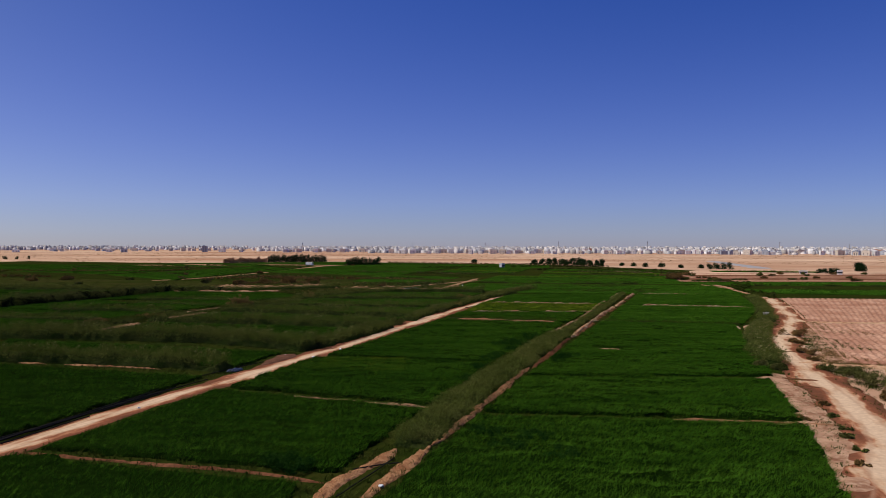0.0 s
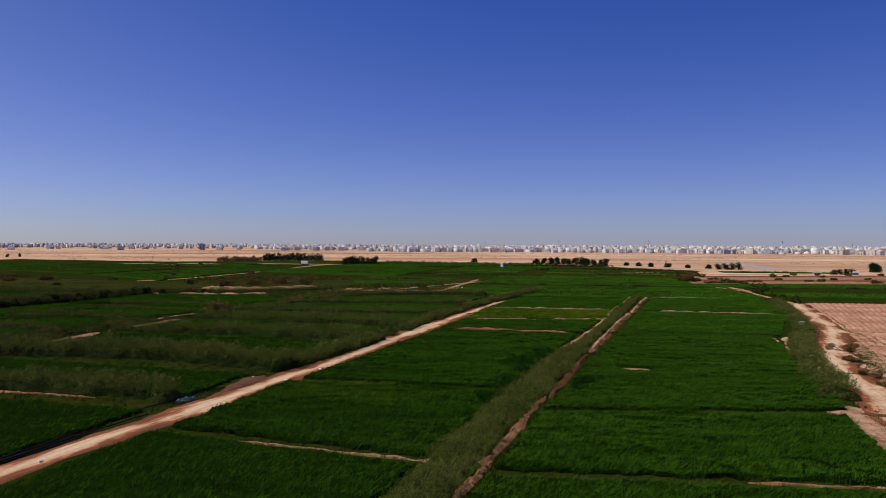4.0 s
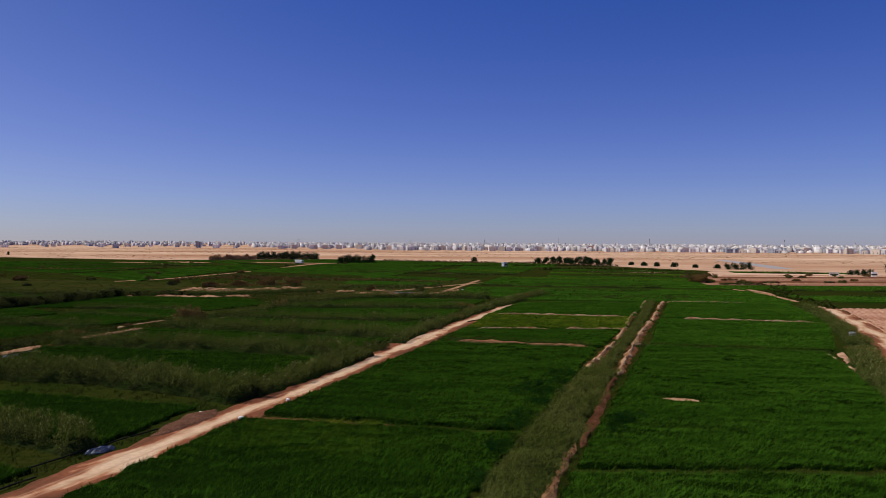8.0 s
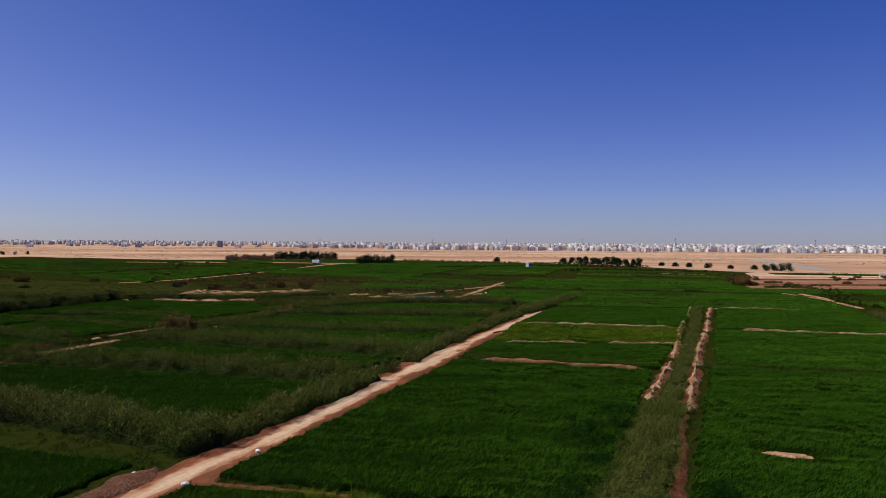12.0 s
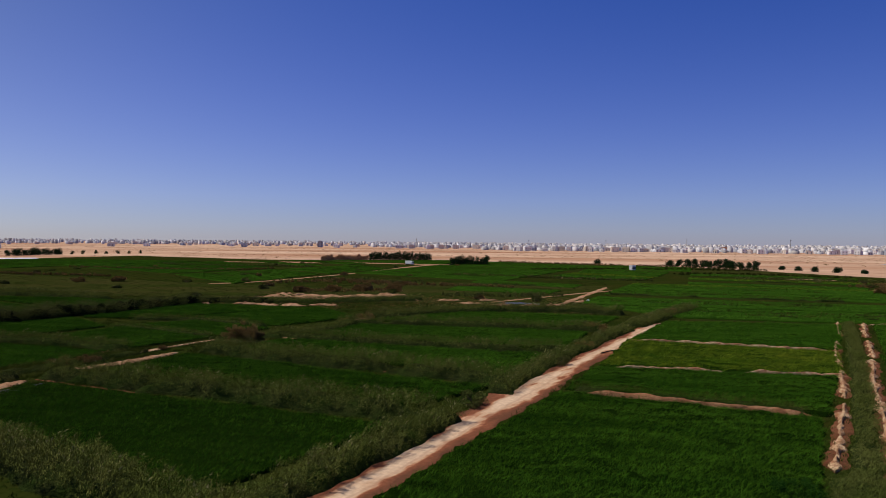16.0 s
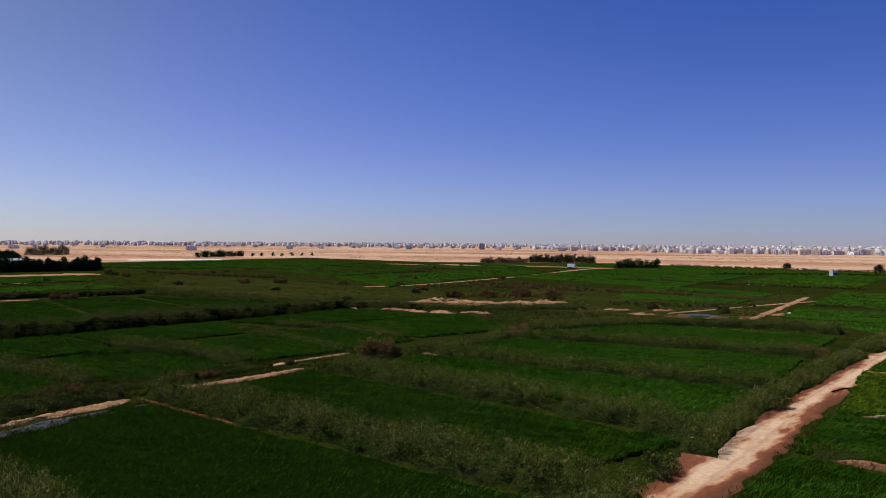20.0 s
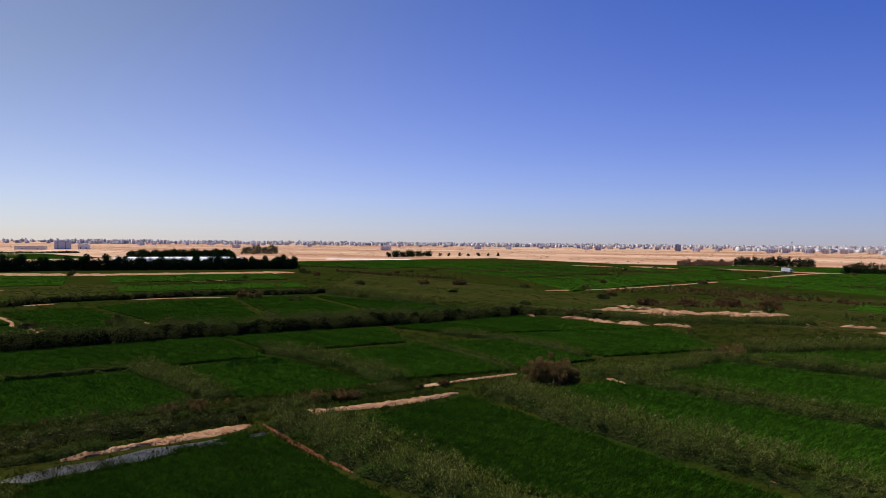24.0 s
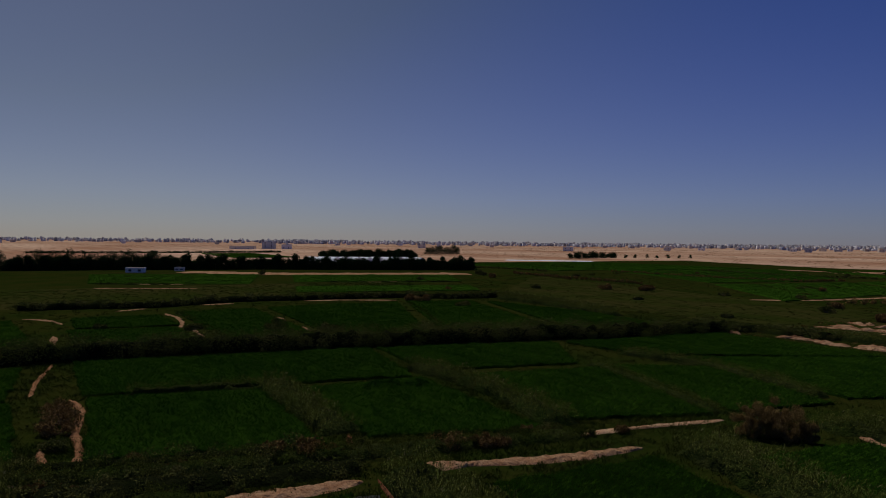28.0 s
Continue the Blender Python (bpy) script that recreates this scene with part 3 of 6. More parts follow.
def shrub_line(points, width, height, spacing=1.6, leaves=170, material=None, name="shrub_hedge", label="", seed=1, size=0.34, heart=0.0):
    """A hedge of rounded bushes grown together."""
    c, nrm, s = along(points, spacing)
    r = np.random.default_rng(seed)
    cs, rs = [], []
    for k in range(len(s)):
        for _ in range(2):
            rad = height * r.uniform(0.24, 0.68)
            q = c[k] + nrm[k] * r.uniform(-0.5, 0.5) * width + r.normal(0, 0.4, 2)
            cs.append((q[0], q[1], rad * r.uniform(0.7, 1.0)))
            rs.append(rad)
    v, f = leaf_cloud(cs, rs, leaves, size)
    ob = put(name, mesh_np(name, v, f), material or M_SHRUB)
    # a near-black sheet inside the bushes stands in for the hedge's inner shade
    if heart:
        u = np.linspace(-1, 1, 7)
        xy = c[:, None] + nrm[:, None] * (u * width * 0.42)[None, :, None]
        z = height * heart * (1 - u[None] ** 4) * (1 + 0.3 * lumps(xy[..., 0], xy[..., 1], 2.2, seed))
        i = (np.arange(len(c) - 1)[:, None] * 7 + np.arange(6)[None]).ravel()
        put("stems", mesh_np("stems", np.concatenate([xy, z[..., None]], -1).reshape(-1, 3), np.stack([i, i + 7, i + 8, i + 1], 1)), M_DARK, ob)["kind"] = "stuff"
    return tagged(ob, label or "dense dark green shrub hedge along a ditch", "hedge", "", "stuff")


def bush(x, y, r, h, material=None, name="bush", label="", leaves=260, size=0.28, seed=1):
    """One bush: a few stems and a crown of leaves in clumps."""
    g = np.random.default_rng(seed)
    base = new(name)
    base.location = (x, y, 0)
    cs, rs = [], []
    bm = bmesh.new()
    for k in range(9 if r < 4 else 46):
        a, d = g.uniform(0, 6.28), r * math.sqrt(g.uniform(0, 0.55))
        rad = min(r, h) * (g.uniform(0.28, 0.45) if r < 4 else g.uniform(0.13, 0.30))
        z = max(rad * 0.6, (h - rad) * g.uniform(0.3, 1.0) * (1 - 0.5 * (d / r) ** 2))
        cs.append((math.cos(a) * d, math.sin(a) * d, z))
        rs.append(rad)
        limb(bm, (0, 0, 0), cs[-1], 0.05 + 0.02 * r, 0.02)
    part("stem", bm, M_BARK, base)
    v, f = leaf_cloud(cs, rs, leaves, size)
    put("crown", mesh_np("crown", v, f), material or M_SHRUB, base)
    return tagged(base, label or "low dark green bush beside the track", "bush", "scattered bushes")


def limb(bm, a, b, r0, r1, sides=5):
    """A tapered branch between two points."""
    a, b = Vector(a), Vector(b)
    q = (b - a).to_track_quat("Z", "Y")
    rings = []
    for p, r in ((a, r0), (b, r1)):
        rings.append([bm.verts.new(p + q @ Vector((math.cos(6.2832 * k / sides) * r, math.sin(6.2832 * k / sides) * r, 0))) for k in range(sides)])
    for k in range(sides):
        bm.faces.new((rings[0][k], rings[0][(k + 1) % sides], rings[1][(k + 1) % sides], rings[1][k]))
    bm.faces.new(rings[1])


def box(bm, x0, y0, z0, x1, y1, z1, bevel=0.0):
    g = bmesh.ops.create_cube(bm, size=1.0)
    bmesh.ops.scale(bm, vec=(x1 - x0, y1 - y0, z1 - z0), verts=g["verts"])
    bmesh.ops.translate(bm, vec=((x0 + x1) / 2, (y0 + y1) / 2, (z0 + z1) / 2), verts=g["verts"])
    if bevel:
        bmesh.ops.bevel(bm, geom=list({e for q in g["verts"] for e in q.link_edges}), offset=bevel, segments=1, affect="EDGES")


def tree(x, y, h, r, seed=1, name="tree", label="", material=None, trunk=0.25, leaves=150, group="", slim=1.0):
    g = np.random.default_rng(seed)
    base = new(name)
    base.location = (x, y, float(rise(x, y)))
    bm = bmesh.new()
    limb(bm, (0, 0, -0.1), (0, 0, h * 0.55), 0.03 * h, 0.018 * h, 7)
    cs, rs = [], []
    for k in range(10):
        a, d = g.uniform(0, 6.28), r * math.sqrt(g.uniform(0, 0.6))
        z = h * (trunk + (0.9 - trunk) * (k + 0.7) / 10.0)
        d *= 1.0 - 0.5 * (z / h) ** 2
        rad = r * g.uniform(0.48, 0.68) * slim
        cs.append((math.cos(a) * d, math.sin(a) * d, min(z, h - rad * 0.7)))
        rs.append(rad)
        limb(bm, (0, 0, h * g.uniform(0.15, 0.5)), cs[-1], 0.012 * h, 0.004 * h)
    part("trunk", bm, M_BARK, base)
    v, f = leaf_cloud(cs, rs, leaves, 0.13 * r + 0.12, 0.95)
    put("crown", mesh_np("crown", v, f), material or M_TREE, base)
    return tagged(base, label or "dark green tree with a dense rounded crown", "tree", group or "trees at the edge of the fields")


# ---- the ground ----
rings = np.r_[0, np.geomspace(20, 4990, 70)]
turns = np.linspace(0, 2 * np.pi, 181)[:-1]
gx, gy = rings[:, None] * np.cos(turns), rings[:, None] * np.sin(turns)
gz = rise(gx, gy) + np.where(np.hypot(gx, gy) > 900, 0.5 * lumps(gx, gy, 180), 0) - 0.06
gi = (np.arange(len(rings) - 1)[:, None] * 180 + np.arange(180)[None])
gj = (np.arange(len(rings) - 1)[:, None] * 180 + (np.arange(180)[None] + 1) % 180)
ground = put("ground", mesh_np("ground", np.stack([gx, gy, gz], -1).reshape(-1, 3), np.stack([gi.ravel(), (gi + 180).ravel(), (gj + 180).ravel(), gj.ravel()], 1), True), M_DESERT)
tagged(ground, "pale pinkish desert sand reaching the horizon", "ground", kind="structure")


def sheet(name, corners, material, z=0.0, label="", category="ground", res=12.0):
    a, b, c, d = (np.array(q, float) for q in corners)
    lu, lv = np.hypot(*(b - a)), np.hypot(*(d - a))
    nu, nv = max(4, int(lu / res)), max(4, int(lv / res))
    u, v = np.meshgrid(np.linspace(0, 1, nu + 1), np.linspace(0, 1, nv + 1), indexing="ij")
    xy = ((1 - u) * (1 - v))[..., None] * a + (u * (1 - v))[..., None] * b + (u * v)[..., None] * c + ((1 - u) * v)[..., None] * d
    edge = np.minimum(np.minimum(u, 1 - u) * lu, np.minimum(v, 1 - v) * lv)
    xy = xy + (np.stack([lumps(xy[..., 0], xy[..., 1], 40, 2), lumps(xy[..., 1], xy[..., 0], 37, 5)], -1) * 3.0) * np.exp(-edge / 30)[..., None]
    zz = z + 0.02 * lumps(xy[..., 0], xy[..., 1], 9)
    k = nv + 1
    i = (np.arange(nu)[:, None] * k + np.arange(nv)[None]).ravel()
    ob = put(name, mesh_np(name, np.concatenate([xy, zz[..., None]], -1).reshape(-1, 3), np.stack([i, i + k, i + k + 1, i + 1], 1), True), material)
    return tagged(ob, label, category, kind="structure")


sheet("farm_ground", [(-560, -40), (-6, -40), (187, 520), (-480, 800)], M_SOIL, 0.0, "weedy soil between the crop beds, darkened as if shaded", res=10)


sheet("farm_ground_north", [(-300, 712), (190, 512), (112, 662), (-120, 786)], M_OLIVE, 0.008, "olive scrubby soil at the farm's northern edge", res=10)
sheet("farm_ground_east", [(100, 243), (262, 222), (292, 352), (112, 352)], M_SOIL, 0.006, "weedy soil between the crop beds, darkened as if shaded", res=10)
sheet("scrub_ground", [(-205, 290), (-104, 286), (-95, 345), (-300, 400)], M_OLIVE, 0.012, "olive-brown scrubby ground beyond the crop beds", res=8)
sheet("scrub_ground", [(-100, 290), (4, 284), (22, 392), (-80, 400)], M_OLIVE, 0.016, "olive-brown scrubby ground beyond the crop beds", res=8)
sheet("scrub_ground", [(-310, 120), (-232, 118), (-232, 240), (-300, 260)], M_OLIVE, 0.02, "olive-brown scrubby ground beyond the crop beds", res=8)


def blob(x, y, rx, ry, turn, material, name="sand_patch", label="bare patch of pale sand between fields", category="bare ground", high=0.12, seed=1.0, z=0.02):
    """A bare patch with a ragged outline and lumpy relief."""
    a = np.linspace(0, 2 * np.pi, 49)[:-1]
    edge = 1 + 0.28 * lumps(3 * np.cos(a), 3 * np.sin(a), 1.0, seed) + 0.16 * lumps(9 * np.cos(a), 9 * np.sin(a), 1.0, seed + 2)
    q = np.array([0.0, 0.35, 0.65, 0.88, 1.0])
    px, py = q[:, None] * np.cos(a) * edge * rx, q[:, None] * np.sin(a) * edge * ry
    c, n = math.cos(radians(turn)), math.sin(radians(turn))
    gx, gy = x + px * c - py * n, y + px * n + py * c
    gz = z + high * (1 - q[:, None] ** 2) * (1 + 0.8 * lumps(gx, gy, 1.6, seed)) + 0.03 * (1 - q[:, None])
    gz[-1] = -0.02
    i, j = np.arange(4)[:, None] * 48 + np.arange(48), np.arange(4)[:, None] * 48 + (np.arange(48) + 1) % 48
    f = np.stack([i.ravel(), (i + 48).ravel(), (j + 48).ravel(), j.ravel()], 1)
    ob = put(name, mesh_np(name, np.stack([gx, gy, gz], -1).reshape(-1, 3), f, True), material)
    return tagged(ob, label, category, kind="structure")


def fringe(points, off, height=0.4, density=5.0, seed=1, material=None, spread=0.35, wide=0.06, name="verge_grass", label="ragged grass along the edge of the bare soil"):
    """Tufts of weeds along both edges of a bare strip."""
    g = np.random.default_rng(seed)
    c, nrm, s = along(points, 0.5)
    k = g.integers(0, len(c), int(s[-1] * density))
    side = g.choice([-1.0, 1.0], len(k))
    p = c[k] + nrm[k] * (side * (off + g.normal(0.1, spread, len(k))))[:, None] + g.normal(0, 0.25, (len(k), 2))
    p = p[lumps(p[:, 0], p[:, 1], 2.5, seed) > -0.25]
    p = np.repeat(p, 5, 0) + g.normal(0, 0.12, (len(p) * 5, 2))
    v, f = blades(np.c_[p, np.zeros(len(p))], height, wide, 0.8, wind=0.3)
    tagged(put(name, mesh_np(name, v, f), material or M_WEED), label, "grass", "", "stuff")

# ---- tracks, bunds and banks ----
strip("main_track", [(-49, 30), (-38.5, 61), (-35, 73), (-32.5, 82), (-28.6, 91), (-24.3, 104.5), (-18.6, 121), (-11.8, 143), (-8.6, 155), (-5.2, 166), (-1.0, 180), (3.8, 194), (10, 212), (15, 226), (23, 249)], lambda q: 4.9 + 1.6 * np.clip((q - 0.25) / 0.15, 0, 1) - 1.2 * q + 0.7 * np.sin(23 * q), M_ROAD, 0.06, 0.03, label="pale sandy farm track with damp reddish edges", category="dirt track", seed=2, wobble=0.22, across=24, rough=0.0015, step=0.6)
strip("side_track", [(20, 30), (38.5, 60), (42.5, 67), (46.8, 80.5), (51.2, 95.1), (56, 111.4), (64, 132), (80, 158), (91, 181), (104, 215), (115, 246)], lambda q: 7.0 + 1.0 * np.sin(9 * q) ** 2, M_ROAD, 0.06, 0.08, label="pale sandy track beside the ploughed field", category="dirt track", seed=5, wobble=0.25, across=18, rough=0.003)
strip("weedy_verge", [(46, 96), (50, 112), (56, 127), (72, 155), (84.5, 182), (97, 215), (109, 250)], 9.0, M_SOIL, 0.012, 0.0, label="dark weedy verge between crop and track", category="verge", seed=14, wobble=0.15, taper=4)
strip("bare_margin", [(46.6, 99.5), (50, 110), (54.4, 123.5), (64.5, 146), (70, 158)], 1.3, M_VERGE, 0.03, 0.12, 0.6, 0.8, 6, "thin bare margin of reddish soil beside the crop", "bare ground", "structure", 16.2, 0.05)
strip("sand_patch", [(116, 262), (119, 282), (126, 305), (126, 326)], 2.4, M_PATCH, 0.05, 0.2, 1.0, 0.6, 6, "bare strip of pale sand among the fields", "bare ground", "structure", 17.2, 0.05)
strip("soil_heap", [(-27.3, 103.5), (-26.2, 107), (-25.6, 110.5), (-24.7, 114.6)], 3.0, M_HEAP, 0.06, 0.3, 0.4, 0.35, 12, "low heap of dark dug soil by the track", "soil heap", "structure", 4.1, 0.05, taper=3.0)
strip("verge", [(24, 36), (31, 50), (37, 66), (43, 84), (46.5, 99)], lambda q: 7 - 3 * q, M_VERGE, 0.02, 0.1, label="crumbling red and pale soil beside the track", category="verge", seed=6, wobble=0.3)


def bund(points, width=0.9, material=None, high=0.22, seed=1.0, wobble=0.6):
    strip("bund", points, width, material or M_SAND, 0.03, high, 0.7, wobble, 6, "low earth bund between two crop beds", "bund", "structure", seed, 0.06)


RED_BUNDS = [[(-37, 60), (-30, 58), (-22.4, 56.5), (-15, 54.7), (-9, 52.2)], [(-19.5, 111.3), (-13, 109.9), (-4, 108.2)], [(-70, 161.2), (-62, 158.8), (-52, 156.6)], [(-83, 165.6), (-79, 163.6)],
             [(-113, 145.6), (-107.4, 146.2), (-100.9, 144.6), (-93.6, 143.6), (-86, 142.4)], [(-139, 147), (-128, 144), (-117, 142)], [(-93.5, 140.6), (-90.5, 140.4), (-87, 140)], [(-30, 178), (-24, 175.5)]]
for k, line in enumerate(RED_BUNDS):
    bund(line, 0.9 if k in (4, 6) else 0.6, M_CLAY if k in (4, 5, 6) else M_RED, 0.2 if k in (4, 6) else 0.1, seed=k * 1.9)
PALE_BUNDS = [[(-19, 82.6), (-10, 79.4), (-1.5, 76.8)], [(3, 168), (12, 165.2), (20, 162.9), (27.2, 161.2)], [(7.5, 186.2), (16, 186.3), (24, 186)], [(26, 186.2), (33, 186.4), (40.4, 186)], [(14.5, 218.4), (25, 215.3), (36, 213.6), (47, 211.4)],
              [(24, 71.7), (33, 70.2), (40.5, 69)], [(-57, 104), (-50, 102.6), (-41, 100.3)], [(-65, 105.7), (-60, 104.6)], [(72, 258), (96, 254)], [(60, 209), (74, 204), (90, 200.5)],
              [(-55, 207.5), (-52, 205.5), (-49, 203.5)], [(-47, 247), (-45, 246), (-41, 249)], [(-50, 239), (-46, 244)], [(121, 326), (122, 298), (121, 288)], [(96, 219), (94, 205)],
              [(-202, 179), (-192, 179.5), (-180, 177), (-173, 175)], [(-168, 176), (-155, 174)], [(-206, 149), (-200, 154), (-191, 155)], [(-172, 151), (-160, 150)], [(-181, 199.5), (-172, 198)], [(-161, 197), (-153, 195)]]
for k, line in enumerate(PALE_BUNDS):
    raised = k in (1, 2, 3, 4, 8, 9)
    bund(line, 0.5 if raised else 0.42 if k < 10 else 1.0, M_CLAY if k in (1, 5, 6, 7) else M_BANK if raised else M_CANAL, 0.55 if raised else 0.16, seed=3 + k * 1.7, wobble=0.9)

# spoil heaps on both sides of the ditch
BANKS = [[(-9.0, 48), (-8.4, 52.2), (-6.6, 54.6), (-5.4, 57.6), (-4.1, 61)], [(-6.0, 48), (-4.6, 52), (-3.4, 55.5), (-2.2, 59), (-1.0, 62)], [(-1.0, 62), (0.1, 65), (1.3, 68.6), (2.6, 73), (4.3, 77.5), (6.2, 83), (8.0, 88), (10.2, 96), (12.8, 102)], [(-1.8, 77.1), (-0.3, 76.1), (1.3, 75.2)],
         [(22.2, 141), (27, 153), (33.2, 168.4)], [(34.4, 171.5), (41.4, 192)], [(42, 194), (48, 212.5), (53, 225)], [(56.6, 234), (66.6, 262)],
         [(25.2, 135.5), (30.1, 149.5), (35.3, 163.3), (41.8, 181.8), (50.4, 202.8)], [(51.5, 205), (59.6, 228)], [(61.5, 233), (72, 261)]]
for k, line in enumerate(BANKS):
    strip("ditch_bank", line, (lambda q, k=k: 0.45 + 0.85 * np.abs(np.sin(13.0 * q + k)) * np.abs(np.sin(31.0 * q))) if k > 3 else (1.3, 1.2, 1.15, 1.5)[k], M_CLAY if k < 4 else M_BANK, 0.08 if k > 3 else 0.03, 0.16 if k < 4 else 0.36, 0.35, 0.8 if k > 3 else 0.5, 10, "heap of dug sandy soil along the ditch", "bank", "structure", 2.0 + k * 2.1, 0.12)
for k, line in enumerate(BANKS[4:]):
    strip("ditch_verge", line, 1.9, M_RED, 0.02, 0.16, 0.5, 0.5, 8, "reddish soil under the dug heaps", "bank", "structure", 41.0 + k, 0.06)
strip("ditch_bank", [(13.0, 101), (14.8, 105.7), (16.2, 110.2), (19.2, 119.2), (22.6, 128.9), (24.8, 134.8)], 1.1, M_RED, 0.03, 0.16, 0.4, 0.8, 8, "overgrown reddish bank along the ditch", "bank", "structure", 31.0, 0.10)
strip("ditch_bed", [(-7.6, 46), (-6.2, 52), (-4.4, 56.5), (-2.9, 61)], 1.6, M_SOIL, 0.01, 0.0, 0.5, 0.3, 6, "dark bed of the dug ditch", "ditch", "structure", 33.0, 0.03)

# ---- crop beds near the flight, each over four corners ----
NEAR = [
    [(-9.5, 34), (23, 34), (36.5, 69), (3.7, 72.4)], [(4.5, 74.5), (37, 71), (44, 92.6), (10.8, 93.6)],
    [(11.4, 95), (45.5, 95), (66, 156), (37.2, 162.6)], [(38.8, 164.8), (69, 158.6), (91, 199.5), (53.8, 208)], [(55.4, 210.6), (92, 201.5), (108, 252), (72.6, 257)],
    [(-48, 34), (-13, 36), (-10.5, 51.3), (-36.5, 58.6)], [(-35.3, 60.8), (-8.4, 54.4), (-2.3, 75.6), (-28, 85.2)],
    [(-27, 87), (-1.0, 78), (8, 104.4), (-20.5, 110.2)], [(-19, 112.3), (9, 106), (27.5, 159), (-0.6, 167.4)],
    [(0.4, 169.5), (28.8, 161), (38.6, 185.2), (4.8, 185.6)], [(5.4, 187.2), (40, 187), (47.6, 210.5), (12.4, 217)], [(13.4, 219.4), (48.8, 212.5), (64.5, 254), (24.6, 252)],
    [(-78, 66), (-43.5, 58), (-32.5, 93.5), (-72, 104.5)], [(-76, 111), (-30.5, 101), (-27, 115), (-82, 130.5)], [(-66.5, 137.5), (-26.5, 125.5), (-17, 148), (-65.5, 158.5)],
    [(-64, 167.5), (-16.5, 156.5), (-9.5, 168), (-61, 184)], [(-56, 191), (-8, 176.5), (-2, 196), (-52, 204)], [(-50, 210), (0.5, 203.5), (5.5, 228), (-45, 229)], [(-46, 238), (7, 234), (14, 259), (-25, 264)],
    [(-112, 147.3), (-87, 143.2), (-79.8, 162), (-105.6, 165.6)], [(-104, 168.2), (-80.2, 166.5), (-72.6, 182.5), (-101, 186.5)], [(-138, 149.5), (-114, 147.2), (-102.5, 186.5), (-127, 193.5)],
    [(-126.5, 195), (-105, 190), (-97, 213.2), (-114.5, 226)], [(-99, 192.5), (-74, 187.4), (-67, 201.8), (-92.5, 213.3)], [(-93, 216), (-66.5, 205), (-61.5, 218.5), (-84, 227)], [(-113.5, 228), (-97, 228.5), (-72, 262), (-105, 266)], [(-92, 231), (-62, 223), (-50, 243), (-68, 266)],
    [(-113, 133), (-94, 130), (-88, 138.3), (-113, 139.8)], [(-137, 118), (-116, 118), (-115, 139.5), (-137, 143)],
]
SPOTS = [(29.0, 120.5, 2.6, 1.3, -18, 1.0), (24.5, 107.4, 4.2, 0.7, -20, 0.65), (21.2, 117.0, 1.7, 0.6, 53, 0.6), (71.3, 175, 3.6, 0.8, -50, 0.7), (33.5, 119.2, 2.4, 0.5, -15, 0.5), (-24.5, 91.5, 1.6, 1.0, 70, 0.5)]
for k, quad in enumerate(NEAR):
    far = min(np.hypot(q[0] + 8, q[1] - 80) for q in quad)
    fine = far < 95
    # near beds take the shade-coloured base; four have fewer leaves, so it shows more
    crop_field(quad, 0.75, 0.45 if fine else 0.8, (26.0 if k in (5, 12, 13, 14) else 46.0) if fine else 22.0, M_CROP if fine else M_CANOPY, seed=k * 1.37, leaf=0.042 if fine else 0.075, leaves=M_BLADE_B if k == 10 else M_BLADE, holes=SPOTS if k in (2, 3, 7) else (), label="yellowing fodder crop in a level bed" if k == 10 else "sparse crop with its dark base sheet showing through" if k in (12, 13, 14) else "")
blob(29.0, 120.3, 2.5, 0.95, -18, M_SAND, "bare_spot", "bare pale spot in the crop bed", "bare ground", 0.12, 5.5, 0.06)
blob(24.5, 107.4, 4.0, 0.8, -20, M_RED, "bare_spot", "thin reddish spot in the crop bed", "bare ground", 0.05, 6.5, 0.02)
blob(31.5, 120.4, 4.0, 0.9, -16, M_RED, "bare_spot", "thin reddish spot in the crop bed", "bare ground", 0.04, 7.5, 0.015)

